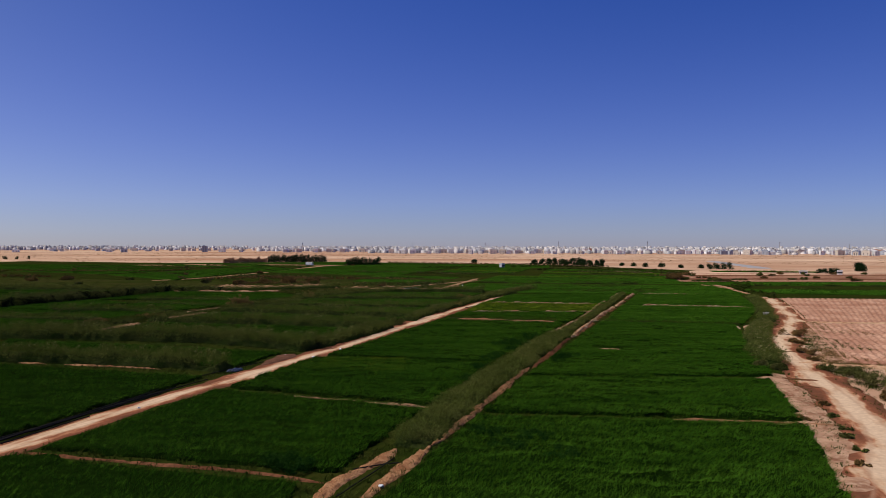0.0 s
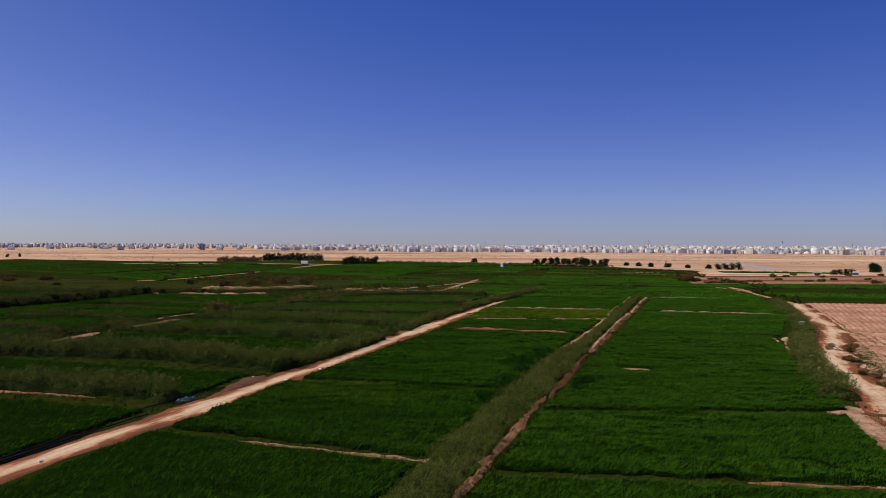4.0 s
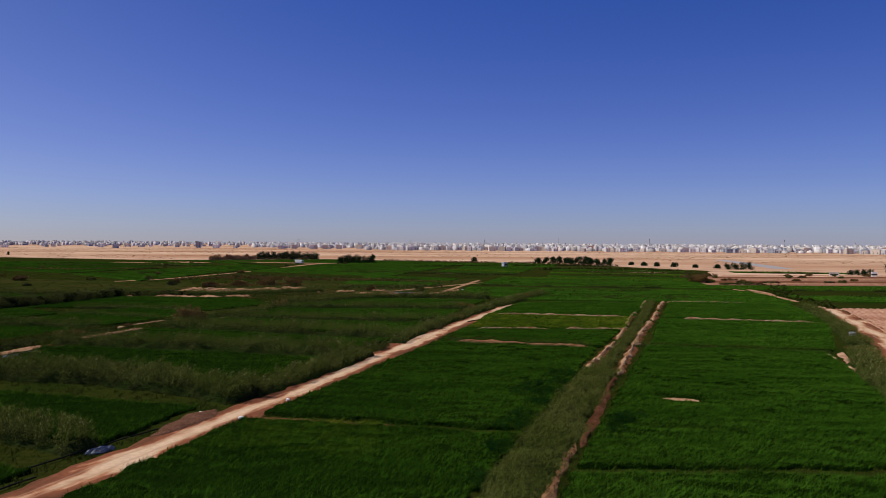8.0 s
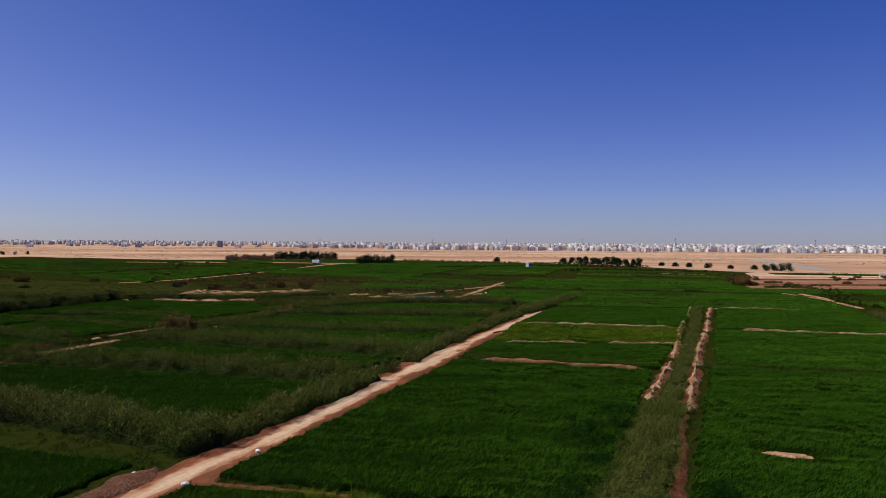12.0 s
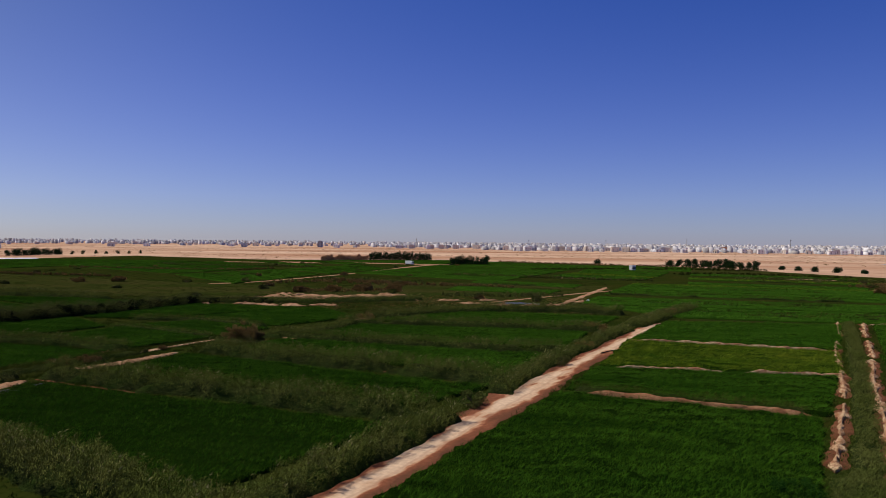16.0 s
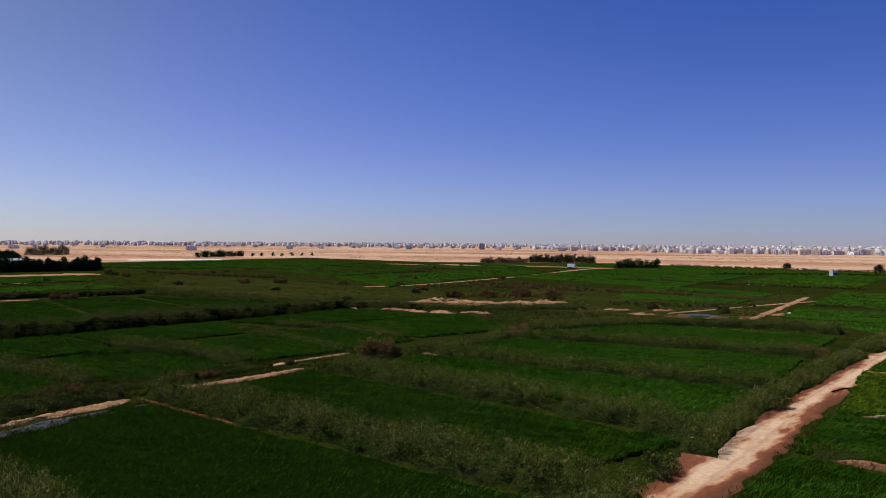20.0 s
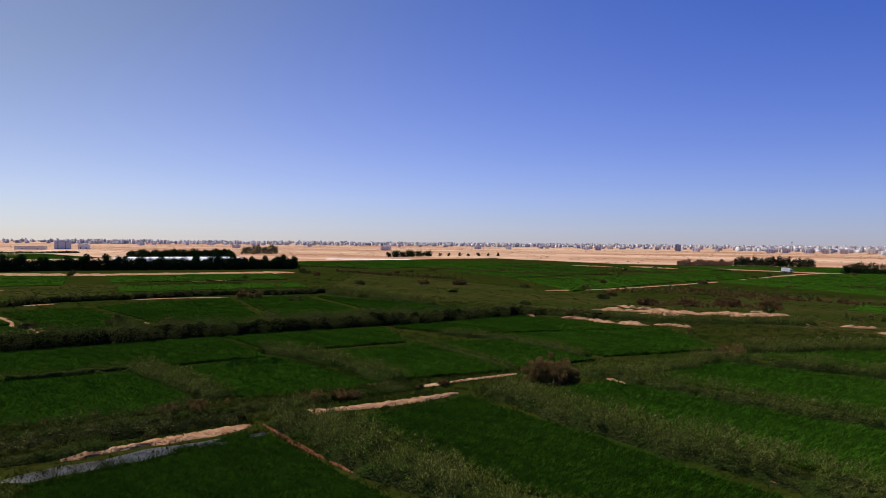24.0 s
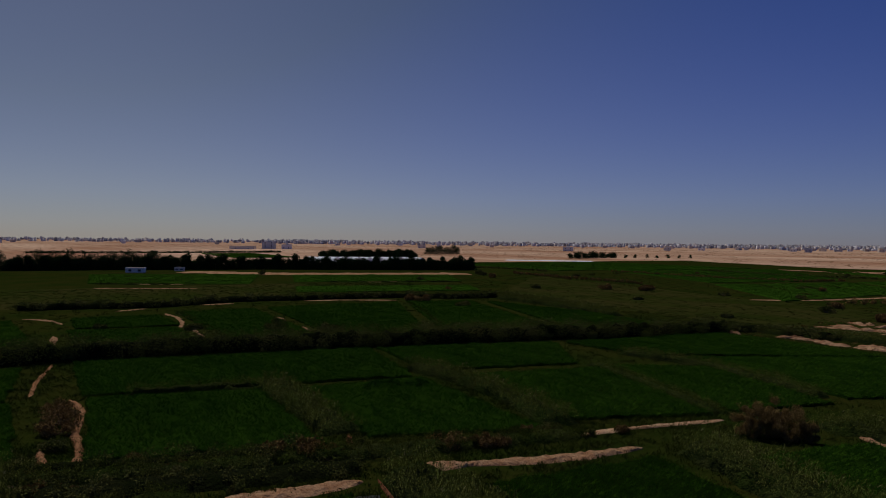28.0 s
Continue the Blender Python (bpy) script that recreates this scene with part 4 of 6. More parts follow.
FAR = [
    [(-200, 158), (-181, 156), (-176, 175.5), (-198, 176.5)], [(-178, 154), (-146, 152), (-145, 172.5), (-172, 173.5)], [(-202, 182), (-152, 176.5), (-146, 193.5), (-203, 202)], [(-203, 206), (-150, 196.5), (-136, 213), (-200, 246)],
    [(-200, 249), (-134, 216), (-125, 240), (-192, 268)], [(-188, 271), (-124, 243), (-113, 266), (-152, 274)], [(-204, 126), (-148, 124), (-147, 147), (-202, 146.5)],
    [(-305, 178), (-275, 226), (-372, 270), (-405, 195)], [(-250, 236), (-226, 300), (-330, 362), (-362, 284)],
    # north of the scrub
    [(-205, 420), (-140, 358), (-133, 450), (-180, 500)], [(-180, 506), (-131, 457), (-112, 560), (-150, 640)], [(-335, 500), (-215, 432), (-190, 520), (-292, 640)], [(-122, 470), (-30, 410), (5, 560), (-92, 625)], [(-300, 648), (-190, 530), (-160, 640), (-232, 702)],
    [(-470, 470), (-345, 460), (-310, 640), (-470, 640)], [(-600, 300), (-480, 250), (-460, 330), (-560, 380)], [(-900, 230), (-680, 200), (-690, 440), (-900, 470)],
    # north-east beds
    [(30, 262), (112, 256), (118, 282), (8, 293)], [(6, 297), (118, 285), (121, 310), (12, 327)], [(13, 331), (122, 313), (120, 345), (22, 369)], [(23, 373), (120, 348), (128, 390), (34, 414)], [(58, 414), (127, 394), (150, 450), (70, 480)], [(72, 484), (150, 454), (168, 520), (84, 560)],
    [(126, 262), (250, 230), (275, 344), (122, 348)], [(-45, 345), (-5, 335), (10, 395), (-40, 425)], [(190, 480), (262, 470), (262, 490), (195, 506)], [(-18, 425), (34, 418), (52, 480), (8, 520)], [(10, 524), (54, 484), (72, 560), (20, 600)], [(-88, 636), (6, 574), (40, 650), (-60, 735)], [(24, 606), (86, 566), (100, 640), (46, 672)], [(-220, 715), (-96, 645), (-70, 735), (-125, 770)],
]


def split_bed(quad, n, seed):
    """Cuts a large far bed into n strips with a weedy bund between each two."""
    g = np.random.default_rng(seed)
    a, b, c, d = (np.array(q, float) for q in quad)
    cuts = np.linspace(0, 1, n + 1)
    cuts[1:-1] += g.uniform(-0.2, 0.2, n - 1) / n
    for k in range(n):
        lo, hi = cuts[k] + 0.012, cuts[k + 1] - 0.012
        kind = g.random()
        strip_quad = [a + (d - a) * lo, b + (c - b) * lo, b + (c - b) * hi, a + (d - a) * hi]
        if kind > 0.14:
            # the lightest copy: sunlight on distant beds is put into the base colour
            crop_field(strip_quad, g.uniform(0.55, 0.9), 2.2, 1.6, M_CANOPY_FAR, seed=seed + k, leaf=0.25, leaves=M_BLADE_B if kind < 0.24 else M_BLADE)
        if k:
            p, q = a + (d - a) * cuts[k], b + (c - b) * cuts[k]
            u0, u1 = g.uniform(0, 0.3), g.uniform(0.6, 1.0)
            reed_hedge([p + (q - p) * u0, p + (q - p) * (u0 + u1) / 2 + g.normal(0, 1.0, 2), p + (q - p) * u1], 1.6, g.uniform(0.6, 1.1), 1.4, seed=seed + k * 3.1, wide=0.3, label="weedy bund between far crop beds", gaps=-0.3, material=M_WEED)
            if g.random() < 0.6:
                v = g.uniform(0, 0.6)
                bund([p + (q - p) * v, p + (q - p) * (v + 0.15), p + (q - p) * (v + 0.3)], 1.3, M_SAND, 0.08, seed + k)


for k, quad in enumerate(FAR):
    if k < 7:
        # half-lit copy of the base colour at middle distance
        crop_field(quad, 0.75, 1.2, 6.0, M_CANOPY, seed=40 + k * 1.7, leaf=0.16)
        a, b = np.array(quad[0], float), np.array(quad[1], float)
        if k in (2, 4):
            reed_hedge([a, (a + b) / 2 + (1, 1), b], 1.2, 0.75, 2.5, seed=70 + k, wide=0.15, label="weedy bund between crop beds", gaps=-0.4, material=M_WEED)
    else:
        split_bed(quad, 3 if k > 15 else 4, 200 + 11 * k)

# ---- ploughed field ----


def ploughed(corners, rows):
    """Bare pinkish soil raised in parallel ridges."""
    a, b, c, d = (np.array(q, float) for q in corners)
    u, v = np.meshgrid(np.linspace(0, 1, rows * 4 + 1), np.linspace(0, 1, 60), indexing="ij")
    xy = ((1 - u) * (1 - v))[..., None] * a + (u * (1 - v))[..., None] * b + (u * v)[..., None] * c + ((1 - u) * v)[..., None] * d
    z = 0.12 + 0.13 * np.sin(u * rows * 2 * np.pi + 0.9 * lumps(xy[..., 0], xy[..., 1], 9.0)) + 0.05 * lumps(xy[..., 0], xy[..., 1], 0.9) + 0.04
    z[0] = z[-1] = -0.02
    z[:, 0] = z[:, -1] = -0.02
    k = 60
    i = (np.arange(rows * 4)[:, None] * k + np.arange(k - 1)[None]).ravel()
    ob = put("ploughed_field", mesh_np("ploughed_field", np.concatenate([xy, z[..., None]], -1).reshape(-1, 3), np.stack([i, i + k, i + k + 1, i + 1], 1)), M_PLOUGH)
    tagged(ob, "bare pinkish ploughed field with parallel furrows", "ploughed field", "ploughed fields", "stuff")


FALLOW = [([(87, 166), (150, 158), (215, 226), (118, 241)], 52), ([(62, 106), (110, 90), (148, 154), (85, 162)], 42)]
for quad, rows in FALLOW:
    ploughed(quad, rows)


def stubble(corners, rows, seed):
    """Dry stalks and clods that lie in the furrows."""
    g = np.random.default_rng(seed)
    a, b, c, d = (np.array(q, float) for q in corners)
    n = rows * 130
    u, v = (g.integers(0, rows, n) + 0.75 + g.normal(0, 0.09, n)) / rows, g.random(n)
    p = ((1 - u) * (1 - v))[:, None] * a + (u * (1 - v))[:, None] * b + (u * v)[:, None] * c + ((1 - u) * v)[:, None] * d
    p = p[lumps(p[:, 0], p[:, 1], 7.0, seed) + 0.6 * lumps(p[:, 0], p[:, 1], 2.0, seed) > -0.45]
    sv, sf = blades(np.c_[p, np.full(len(p), -0.1)], 0.24, 0.2, 0.9)
    tagged(put("stubble", mesh_np("stubble", sv, sf), M_STUBBLE), "reddish dry stubble in the furrows", "stubble", "", "stuff")


for k, (quad, rows) in enumerate(FALLOW):
    stubble(quad, rows, 90 + k)
sheet("fallow_ground", [(116, 354), (300, 350), (312, 445), (150, 436)], M_FALLOW, 0.02, "bare reddish fallow ground beyond the beds", res=8)
bund([(85.5, 164), (110, 161), (150, 156)], 1.6, M_SAND, 0.2, 4.4)
bund([(58, 104), (66, 102.5), (80, 100)], 2.2, M_SAND, 0.2, 5.4)
for k, (line, wide, mat) in enumerate([([(118, 363), (180, 367), (240, 364), (300, 360)], 2.6, M_PATCH), ([(125, 378), (190, 384), (300, 378)], 14, M_RED), ([(130, 398), (200, 408), (310, 412)], 2.6, M_PATCH), ([(150, 425), (200, 434), (310, 436)], 12, M_RED), ([(165, 455), (230, 458), (300, 452)], 14, M_PLOUGH)]):
    strip("fallow_strip", line, wide, mat, 0.03, 0.15, 3.0, 0.25, 6, "fallow strip of bare reddish and pale soil", "bare ground", "structure", 5.0 + k)

# ---- reed belts ----
DITCH = [(-9, 45), (-3.5, 60), (0, 75), (4.5, 89), (9.5, 100), (15.5, 118), (23.5, 138), (35, 168), (48, 203), (66.5, 256)]
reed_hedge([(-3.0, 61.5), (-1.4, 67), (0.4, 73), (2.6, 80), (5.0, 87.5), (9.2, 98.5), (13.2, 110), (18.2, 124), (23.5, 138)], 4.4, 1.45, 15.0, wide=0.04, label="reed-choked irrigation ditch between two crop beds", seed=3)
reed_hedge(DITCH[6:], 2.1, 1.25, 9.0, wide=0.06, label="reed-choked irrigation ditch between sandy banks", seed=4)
BELTS = [
    ([(-72, 109), (-57, 106.5), (-40, 103.5), (-31, 99)], 4, 2.4), ([(-86, 135), (-53, 132), (-42, 129), (-27, 122), (-22.5, 119)], 5, 2.8),
    ([(-69, 163.5), (-54, 160.5), (-39, 157), (-20, 153), (-14, 151)], 5.5, 2.4), ([(-60, 189), (-42, 182), (-27, 179), (-13, 174), (-7, 170)], 5.5, 2.3),
    ([(-56, 209), (-40, 203), (-23, 200), (0, 201)], 4, 2.0), ([(-50, 229), (-30, 235), (-10, 232), (8, 231)], 4, 1.9), ([(-46, 242), (-23, 268), (0, 274), (16, 267)], 5, 2.2),
    ([(-23, 121), (-16.5, 139), (-12, 152)], 4, 2.0), ([(-8, 165), (-4, 184), (2, 200), (9, 222), (14, 234)], 3.5, 1.6), ([(16, 240), (22, 256), (37, 290)], 5, 1.8),
    ([(-108, 168), (-96, 166.5), (-83, 165)], 4, 1.7), ([(-108, 190), (-96, 190.5), (-84, 188.5), (-73, 185)], 3.6, 1.8), ([(-95, 214.5), (-80, 208.5), (-67, 203)], 2.2, 1.2), ([(-100, 227.5), (-84, 229), (-64, 221)], 3, 1.4),
    ([(-109, 162), (-107, 168)], 1.6, 1.2), ([(-88, 133), (-82.5, 145), (-79, 156), (-74.5, 170), (-70, 184)], 3.2, 1.05), ([(8, 101), (14, 116), (21, 133)], 3.5, 1.0), ([(-57, 206), (-50, 215), (-47, 228)], 4, 1.5),
    ([(72, 156), (63.0, 139), (56.6, 124), (51.8, 111), (49.6, 103)], 4.4, 1.6), ([(77.5, 165), (86.2, 185), (97.5, 213), (108.4, 243)], 4.2, 1.4), ([(-200, 288), (-192, 284), (-175, 283), (-150, 277), (-140, 273)], 6, 2.2),
    ([(-103, 276), (-88, 279), (-70, 284), (-45, 300)], 6, 1.6), ([(34, 165), (48, 160), (68, 157)], 1.6, 0.9), ([(1.5, 169.8), (14, 166.8), (27, 162)], 2.6, 1.05),
    ([(-112.5, 152), (-110.5, 160), (-108.5, 166)], 1.4, 1.3),
]
for k, (line, wide, tall) in enumerate(BELTS):
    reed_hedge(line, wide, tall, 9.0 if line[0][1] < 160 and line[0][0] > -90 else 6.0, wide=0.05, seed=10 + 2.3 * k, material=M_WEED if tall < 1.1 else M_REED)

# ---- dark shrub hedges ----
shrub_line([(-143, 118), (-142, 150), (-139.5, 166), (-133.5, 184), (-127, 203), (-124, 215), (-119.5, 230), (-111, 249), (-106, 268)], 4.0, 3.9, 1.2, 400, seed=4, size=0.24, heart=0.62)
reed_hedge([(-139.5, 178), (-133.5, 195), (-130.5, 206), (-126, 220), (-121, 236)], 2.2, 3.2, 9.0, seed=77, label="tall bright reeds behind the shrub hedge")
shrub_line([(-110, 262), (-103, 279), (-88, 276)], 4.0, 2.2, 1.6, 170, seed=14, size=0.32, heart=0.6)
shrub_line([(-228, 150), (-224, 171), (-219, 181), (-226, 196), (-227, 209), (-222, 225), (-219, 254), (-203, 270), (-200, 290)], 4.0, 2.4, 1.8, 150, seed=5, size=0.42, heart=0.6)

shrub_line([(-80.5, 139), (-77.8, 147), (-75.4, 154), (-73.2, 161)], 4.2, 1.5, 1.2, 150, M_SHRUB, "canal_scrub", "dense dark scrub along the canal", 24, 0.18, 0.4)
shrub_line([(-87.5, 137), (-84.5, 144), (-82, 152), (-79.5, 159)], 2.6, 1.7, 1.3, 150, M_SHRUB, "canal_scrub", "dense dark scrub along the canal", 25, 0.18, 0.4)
reed_hedge([(-76.5, 137), (-74.8, 143), (-73.8, 148)], 2.6, 1.2, 9.0, seed=88, label="dark weedy growth beside the canal", material=M_WEED)

# ---- sandy paths and patches ----
for k, (line, wide) in enumerate([([(-92, 112), (-87, 130), (-84.5, 139), (-82, 147)], 2.0), ([(-84.6, 136.5), (-84.3, 141), (-83, 146)], 1.7), ([(-79.6, 156), (-78, 160.5), (-76.6, 164)], 1.8), ([(-70.9, 180.6), (-69.2, 186), (-68.2, 191), (-66.6, 196.2), (-65.0, 201)], 1.1), ([(-86.2, 139.4), (-84.2, 141.6), (-83.2, 145.6)], 1.5)]):
    strip("canal_path", line, wide, M_SAND, 0.05, 0.1, 0.6, 0.5, 8, "sandy path along a weedy canal", "path", "structure", 8.0 + k, 0.05, taper=3.0)
strip("canal_bank", [(-73.1, 143), (-72.4, 148), (-71.6, 152.5), (-70.4, 160)], 1.9, M_CANAL, 0.05, 0.2, 0.35, 0.75, 14, "eroded sandy canal bank", "bank", "structure", 9.7, 0.10)
strip("canal_bank", [(-70.8, 165), (-69.0, 169), (-66.9, 173.4), (-64.9, 179), (-63.5, 185.4)], 1.5, M_CANAL, 0.05, 0.25, 0.5, 0.6, 10, "eroded sandy canal bank", "bank", "structure", 9, 0.12)
SANDS = [(-93, 300, 6, 3.2, 10), (-84, 303, 7, 4.4, 14), (-75, 305, 6, 3.6, 12), (-67, 309, 6, 4.4, 25), (-60, 314, 5, 3.4, 35), (-88, 309, 4, 1.6, 20), (-97, 311, 3, 1.8, -30), (-62, 322, 3, 1.4, 20), (-80, 296, 5, 1.6, 8),
         (-93, 271.5, 3.5, 1.0, 3), (-85, 270.5, 4.5, 1.9, -3), (-76, 271, 5, 2.3, 4), (-69, 273, 4, 1.5, 10), (-104, 268, 2.5, 0.8, 0),
         (-27, 291, 4, 1.6, 10), (-18, 288, 4, 1.2, 0), (-9, 288.5, 3.5, 1.6, 15), (-2, 291, 3, 1.4, 40), (-36, 300, 3.4, 1.6, 0), (-48, 296, 2.4, 0.9, 0), (-24, 303, 3, 1.2, 30), (6, 306, 2.2, 1.6, 40)]
for k, (x, y, rx, ry, turn) in enumerate(SANDS):
    g = np.random.default_rng(900 + k)
    for m in range(6):
        u, v = g.uniform(-0.75, 0.75) * rx, g.uniform(-0.8, 0.8) * ry
        c, n = math.cos(radians(turn)), math.sin(radians(turn))
        blob(x + u * c - v * n, y + u * n + v * c, rx * g.uniform(0.3, 0.65), ry * g.uniform(0.25, 0.6), turn + g.uniform(-15, 15), M_PATCH, seed=1.7 * k + 0.9 * m, high=g.uniform(0.15, 0.5), z=0.02 + 0.004 * m)
for k, (line, wide) in enumerate([([(-1, 292), (5, 318), (19, 382)], 2.4), ([(-22, 296), (-9, 317), (9, 347), (27, 371)], 1.8),
                                  ([(-214, 170), (-217, 178)], 1.6), ([(-220.5, 193), (-221, 203)], 1.8), ([(-219, 224), (-216, 236), (-207, 250)], 1.8), ([(-304, 180), (-296, 192), (-286, 212)], 1.6), ([(-138, 268.5), (-126, 268.5)], 2.0), ([(-110, 264), (-106, 267)], 1.6),
                                  ([(-421, 246), (-381, 278), (-356, 330), (-338, 382)], 26), ([(-150, 355), (-137, 372), (-130, 405), (-119, 469), (-113, 560)], 3.0), ([(-113, 560), (-105, 641), (-60, 660)], 6), ([(-290, 640), (-200, 643), (-158, 653)], 12), ([(-245, 655), (-205, 668), (-100, 640)], 14)]):
    strip("sand_patch", line, wide, M_PATCH, 0.05, 0.1, 1.5, 0.4, 6, "bare strip of pale sand among the fields", "bare ground", "structure", 20.0 + 1.3 * k)

# water in the canal and the pond
crop_field([(-69, 139), (-65.5, 138.5), (-65.4, 156.5), (-68.2, 158)], 0.7, 0.5, 14.0, M_CROP, 71.3, label="sparse flooded corner of a crop bed", bare=1.0)
strip("canal_water", [(-71.4, 138), (-69.6, 146), (-68.6, 151), (-67.6, 155.5), (-67.0, 159.5)], 3.0, M_WATER, 0.06, 0.0, 0.6, 0.5, 4, "shallow still water in the canal", "water", "structure", 3.3, 0.0)
strip("pond", [(-19, 293), (-13, 297), (-7, 292)], 7.0, M_WATER, 0.06, 0.0, 0.8, 0.25, 4, "small pond among the fields", "water", "structure", 7.3, 0.0)
strip("gravel_road", [(330, 850), (295, 700), (262, 560)], 16, M_GRAVEL, 0.1, 0.1, 12, 0.2, 4, "grey gravel road across the desert", "road", "structure", 7.7, 0.0)

# ---- bushes ----


def tamarisk(x, y, turn):
    """A sprawling tamarisk: lobes of unequal height along one axis, with fine twigs that stand out of the crown."""
    g = np.random.default_rng(3)
    base = new("tamarisk_bush")
    base.matrix_world = pose(x, y, 0, 0, 0, turn)
    bm = bmesh.new()
    cs, rs = [], []
    for lx, ly, h, r in ((q[0] * 0.8, q[1] * 0.8, q[2] * 1.05, q[3] * 0.9) for q in ((-3.2, 0.2, 2.5, 1.3), (-1.9, -0.5, 3.4, 1.5), (-0.4, 0.3, 4.3, 1.6), (1.0, -0.3, 4.5, 1.5), (2.3, 0.4, 3.8, 1.5), (3.5, -0.2, 2.7, 1.3), (0.2, -1.4, 2.6, 1.3), (-2.6, -1.3, 1.8, 1.0), (2.6, -1.3, 2.0, 1.1))):
        limb(bm, (lx * 0.2, ly * 0.2, 0), (lx * 0.8, ly * 0.8, h * 0.55), 0.11, 0.05)
        for _ in range(9):
            a, d, z = g.uniform(0, 6.28), r * math.sqrt(g.random()), h * g.uniform(0.12, 0.84)
            rad = r * g.uniform(0.25, 0.48)
            cs.append((lx + math.cos(a) * d, ly + math.sin(a) * d, max(z - 0.2 * rad, rad * 0.5)))
            rs.append(rad)
            limb(bm, (lx * 0.8, ly * 0.8, h * 0.4), cs[-1], 0.03, 0.012, 4)
    part("stem", bm, M_BARK, base)
    v, f = leaf_cloud(cs, rs, 620, 0.10, 0.9)
    put("crown", mesh_np("crown", v, f), M_TAMARISK, base)
    pts = np.repeat(np.array(cs), 14, 0) + g.normal(0, 0.3, (14 * len(cs), 3))
    pts[:, 2] = np.maximum(pts[:, 2], 0.05)
    tv, tf = blades(pts, 0.5, 0.045, 1.1, 0.1)
    put("twigs", mesh_np("twigs", tv, tf), M_TAMARISK, base, "fine grey-brown twigs")
    return tagged(base, "large grey-brown tamarisk bush at the path's corner", "bush")


tamarisk(-58.5, 199.0, 38)
BUSHES = [(-77, 143.2, 1.0, 0.8, 0), (-75.2, 146.6, 0.9, 0.7, 0), (-79.6, 140.6, 1.4, 1.0, 1), (-78.4, 142.2, 1.1, 0.8, 0), (-81.5, 138.4, 1.6, 1.2, 1), (-73.6, 151, 0.8, 0.6, 0), (-80, 157, 1.6, 1.7, 1), (-79, 159.5, 1.9, 1.9, 1), (-74, 171, 1.8, 1.8, 1), (-72.3, 173.5, 1.4, 1.5, 1), (-106, 143.5, 2.2, 2.0, 1), (-102, 143, 2.4, 2.2, 1), (-98, 142.5, 2.0, 1.8, 1), (-92, 141.5, 1.7, 1.4, 0),
          (-80, 138, 1.8, 1.5, 0), (-78, 141, 2.0, 1.6, 0), (-46, 238, 2.6, 3.0, 1), (-50, 233, 1.6, 1.6, 1), (7, 232, 3.2, 2.8, 1), (-1, 188, 2.4, 2.0, 0), (-10, 158, 2.4, 2.2, 0), (4, 206, 2.2, 1.8, 1), (28, 270, 3.0, 2.4, 1),
          (-158, 190, 3.0, 3.2, 0), (-146, 196, 3.2, 3.0, 0), (-204, 253, 2.6, 2.6, 1), (-198, 254, 3.0, 2.8, 1), (-180, 255, 3.2, 2.2, 0), (-168, 176, 2.4, 1.6, 0), (-178, 160, 2.0, 1.4, 0),
          (47.5, 102.3, 1.7, 1.7, 0), (49.3, 100.6, 1.4, 1.2, 0), (70.5, 139, 3.0, 2.0, 1), (66, 128, 2.4, 1.3, 1), (61, 116, 2.4, 1.2, 1), (58, 109, 1.6, 0.9, 1), (56, 99.5, 2.2, 1.3, 0), (57.5, 96, 2.6, 1.8, 0), (55.5, 89, 2.8, 2.2, 0), (53, 81, 2.0, 1.2, 1),
          (38, 64.5, 0.9, 0.6, 0), (39.5, 67.5, 0.8, 0.5, 0), (36.5, 60.5, 0.8, 0.5, 0), (41, 72.5, 0.9, 0.5, 0), (37.5, 71.5, 1.0, 0.6, 1), (34.5, 56.5, 0.9, 0.5, 1), (43.2, 78, 0.9, 0.6, 1), (35, 52, 0.8, 0.5, 0),
          (125, 372, 6, 4.5, 1), (-140, 371, 3, 2.2, 0), (-210, 352, 3.5, 3.0, 1), (-196, 360, 4, 2.6, 1), (-85, 330, 4, 2.8, 1), (-75, 335, 5, 3.0, 1), (-64, 338, 4, 3.0, 1), (-95, 322, 4, 2.4, 1), (-28, 310, 3.5, 2.4, 0), (-8, 305, 3, 2.6, 0), (-374, 272, 3.2, 3.2, 0), (-330, 385, 3.4, 3.2, 0), (-322, 380, 3.2, 2.6, 0), (-300, 368, 3.4, 2.6, 1)]
for k, (x, y, r, h, dry) in enumerate(BUSHES):
    bush(x, y, r, h, M_DRY if dry else M_SHRUB, leaves=150 if h > 1 else 60, size=0.22 if np.hypot(x + 8, y - 90) < 160 else 0.4, seed=50 + k, label="greyish brown dry tamarisk bush among the fields" if dry else "low dark green bush beside a bank")

# ---- distant trees ----


def grove(points, spacing, h, r, seed, group, label, material=None, slim=1.0, spread=1.0, trunk=0.12, leaves=110):
    """Trees in a row: four shapes, copied and turned."""
    g = np.random.default_rng(seed)
    c, nrm, s = along(points, spacing)
    first = [tree(*(c[k] + nrm[k] * g.uniform(-spread, spread)), h * (0.85 + 0.1 * k), r, seed + k, label=label, group=group, material=material, slim=slim, trunk=trunk, leaves=leaves) for k in range(min(4, len(c)))]
    for k in range(4, len(c)):
        q = c[k] + nrm[k] * g.uniform(-spread, spread)
        copy_thing(first[k % 4], pose(q[0], q[1], float(rise(q[0], q[1])), 0, 0, g.uniform(0, 360)) @ Matrix.Scale(g.uniform(0.8, 1.15), 4))


grove([(-465, 165), (-462, 200), (-445, 257), (-437, 295), (-404, 350), (-374, 414)], 2.6, 7.4, 3.2, 100, "windbreak trees", "dark dense windbreak tree along a sandy strip", leaves=260, trunk=0.0, spread=0.7)
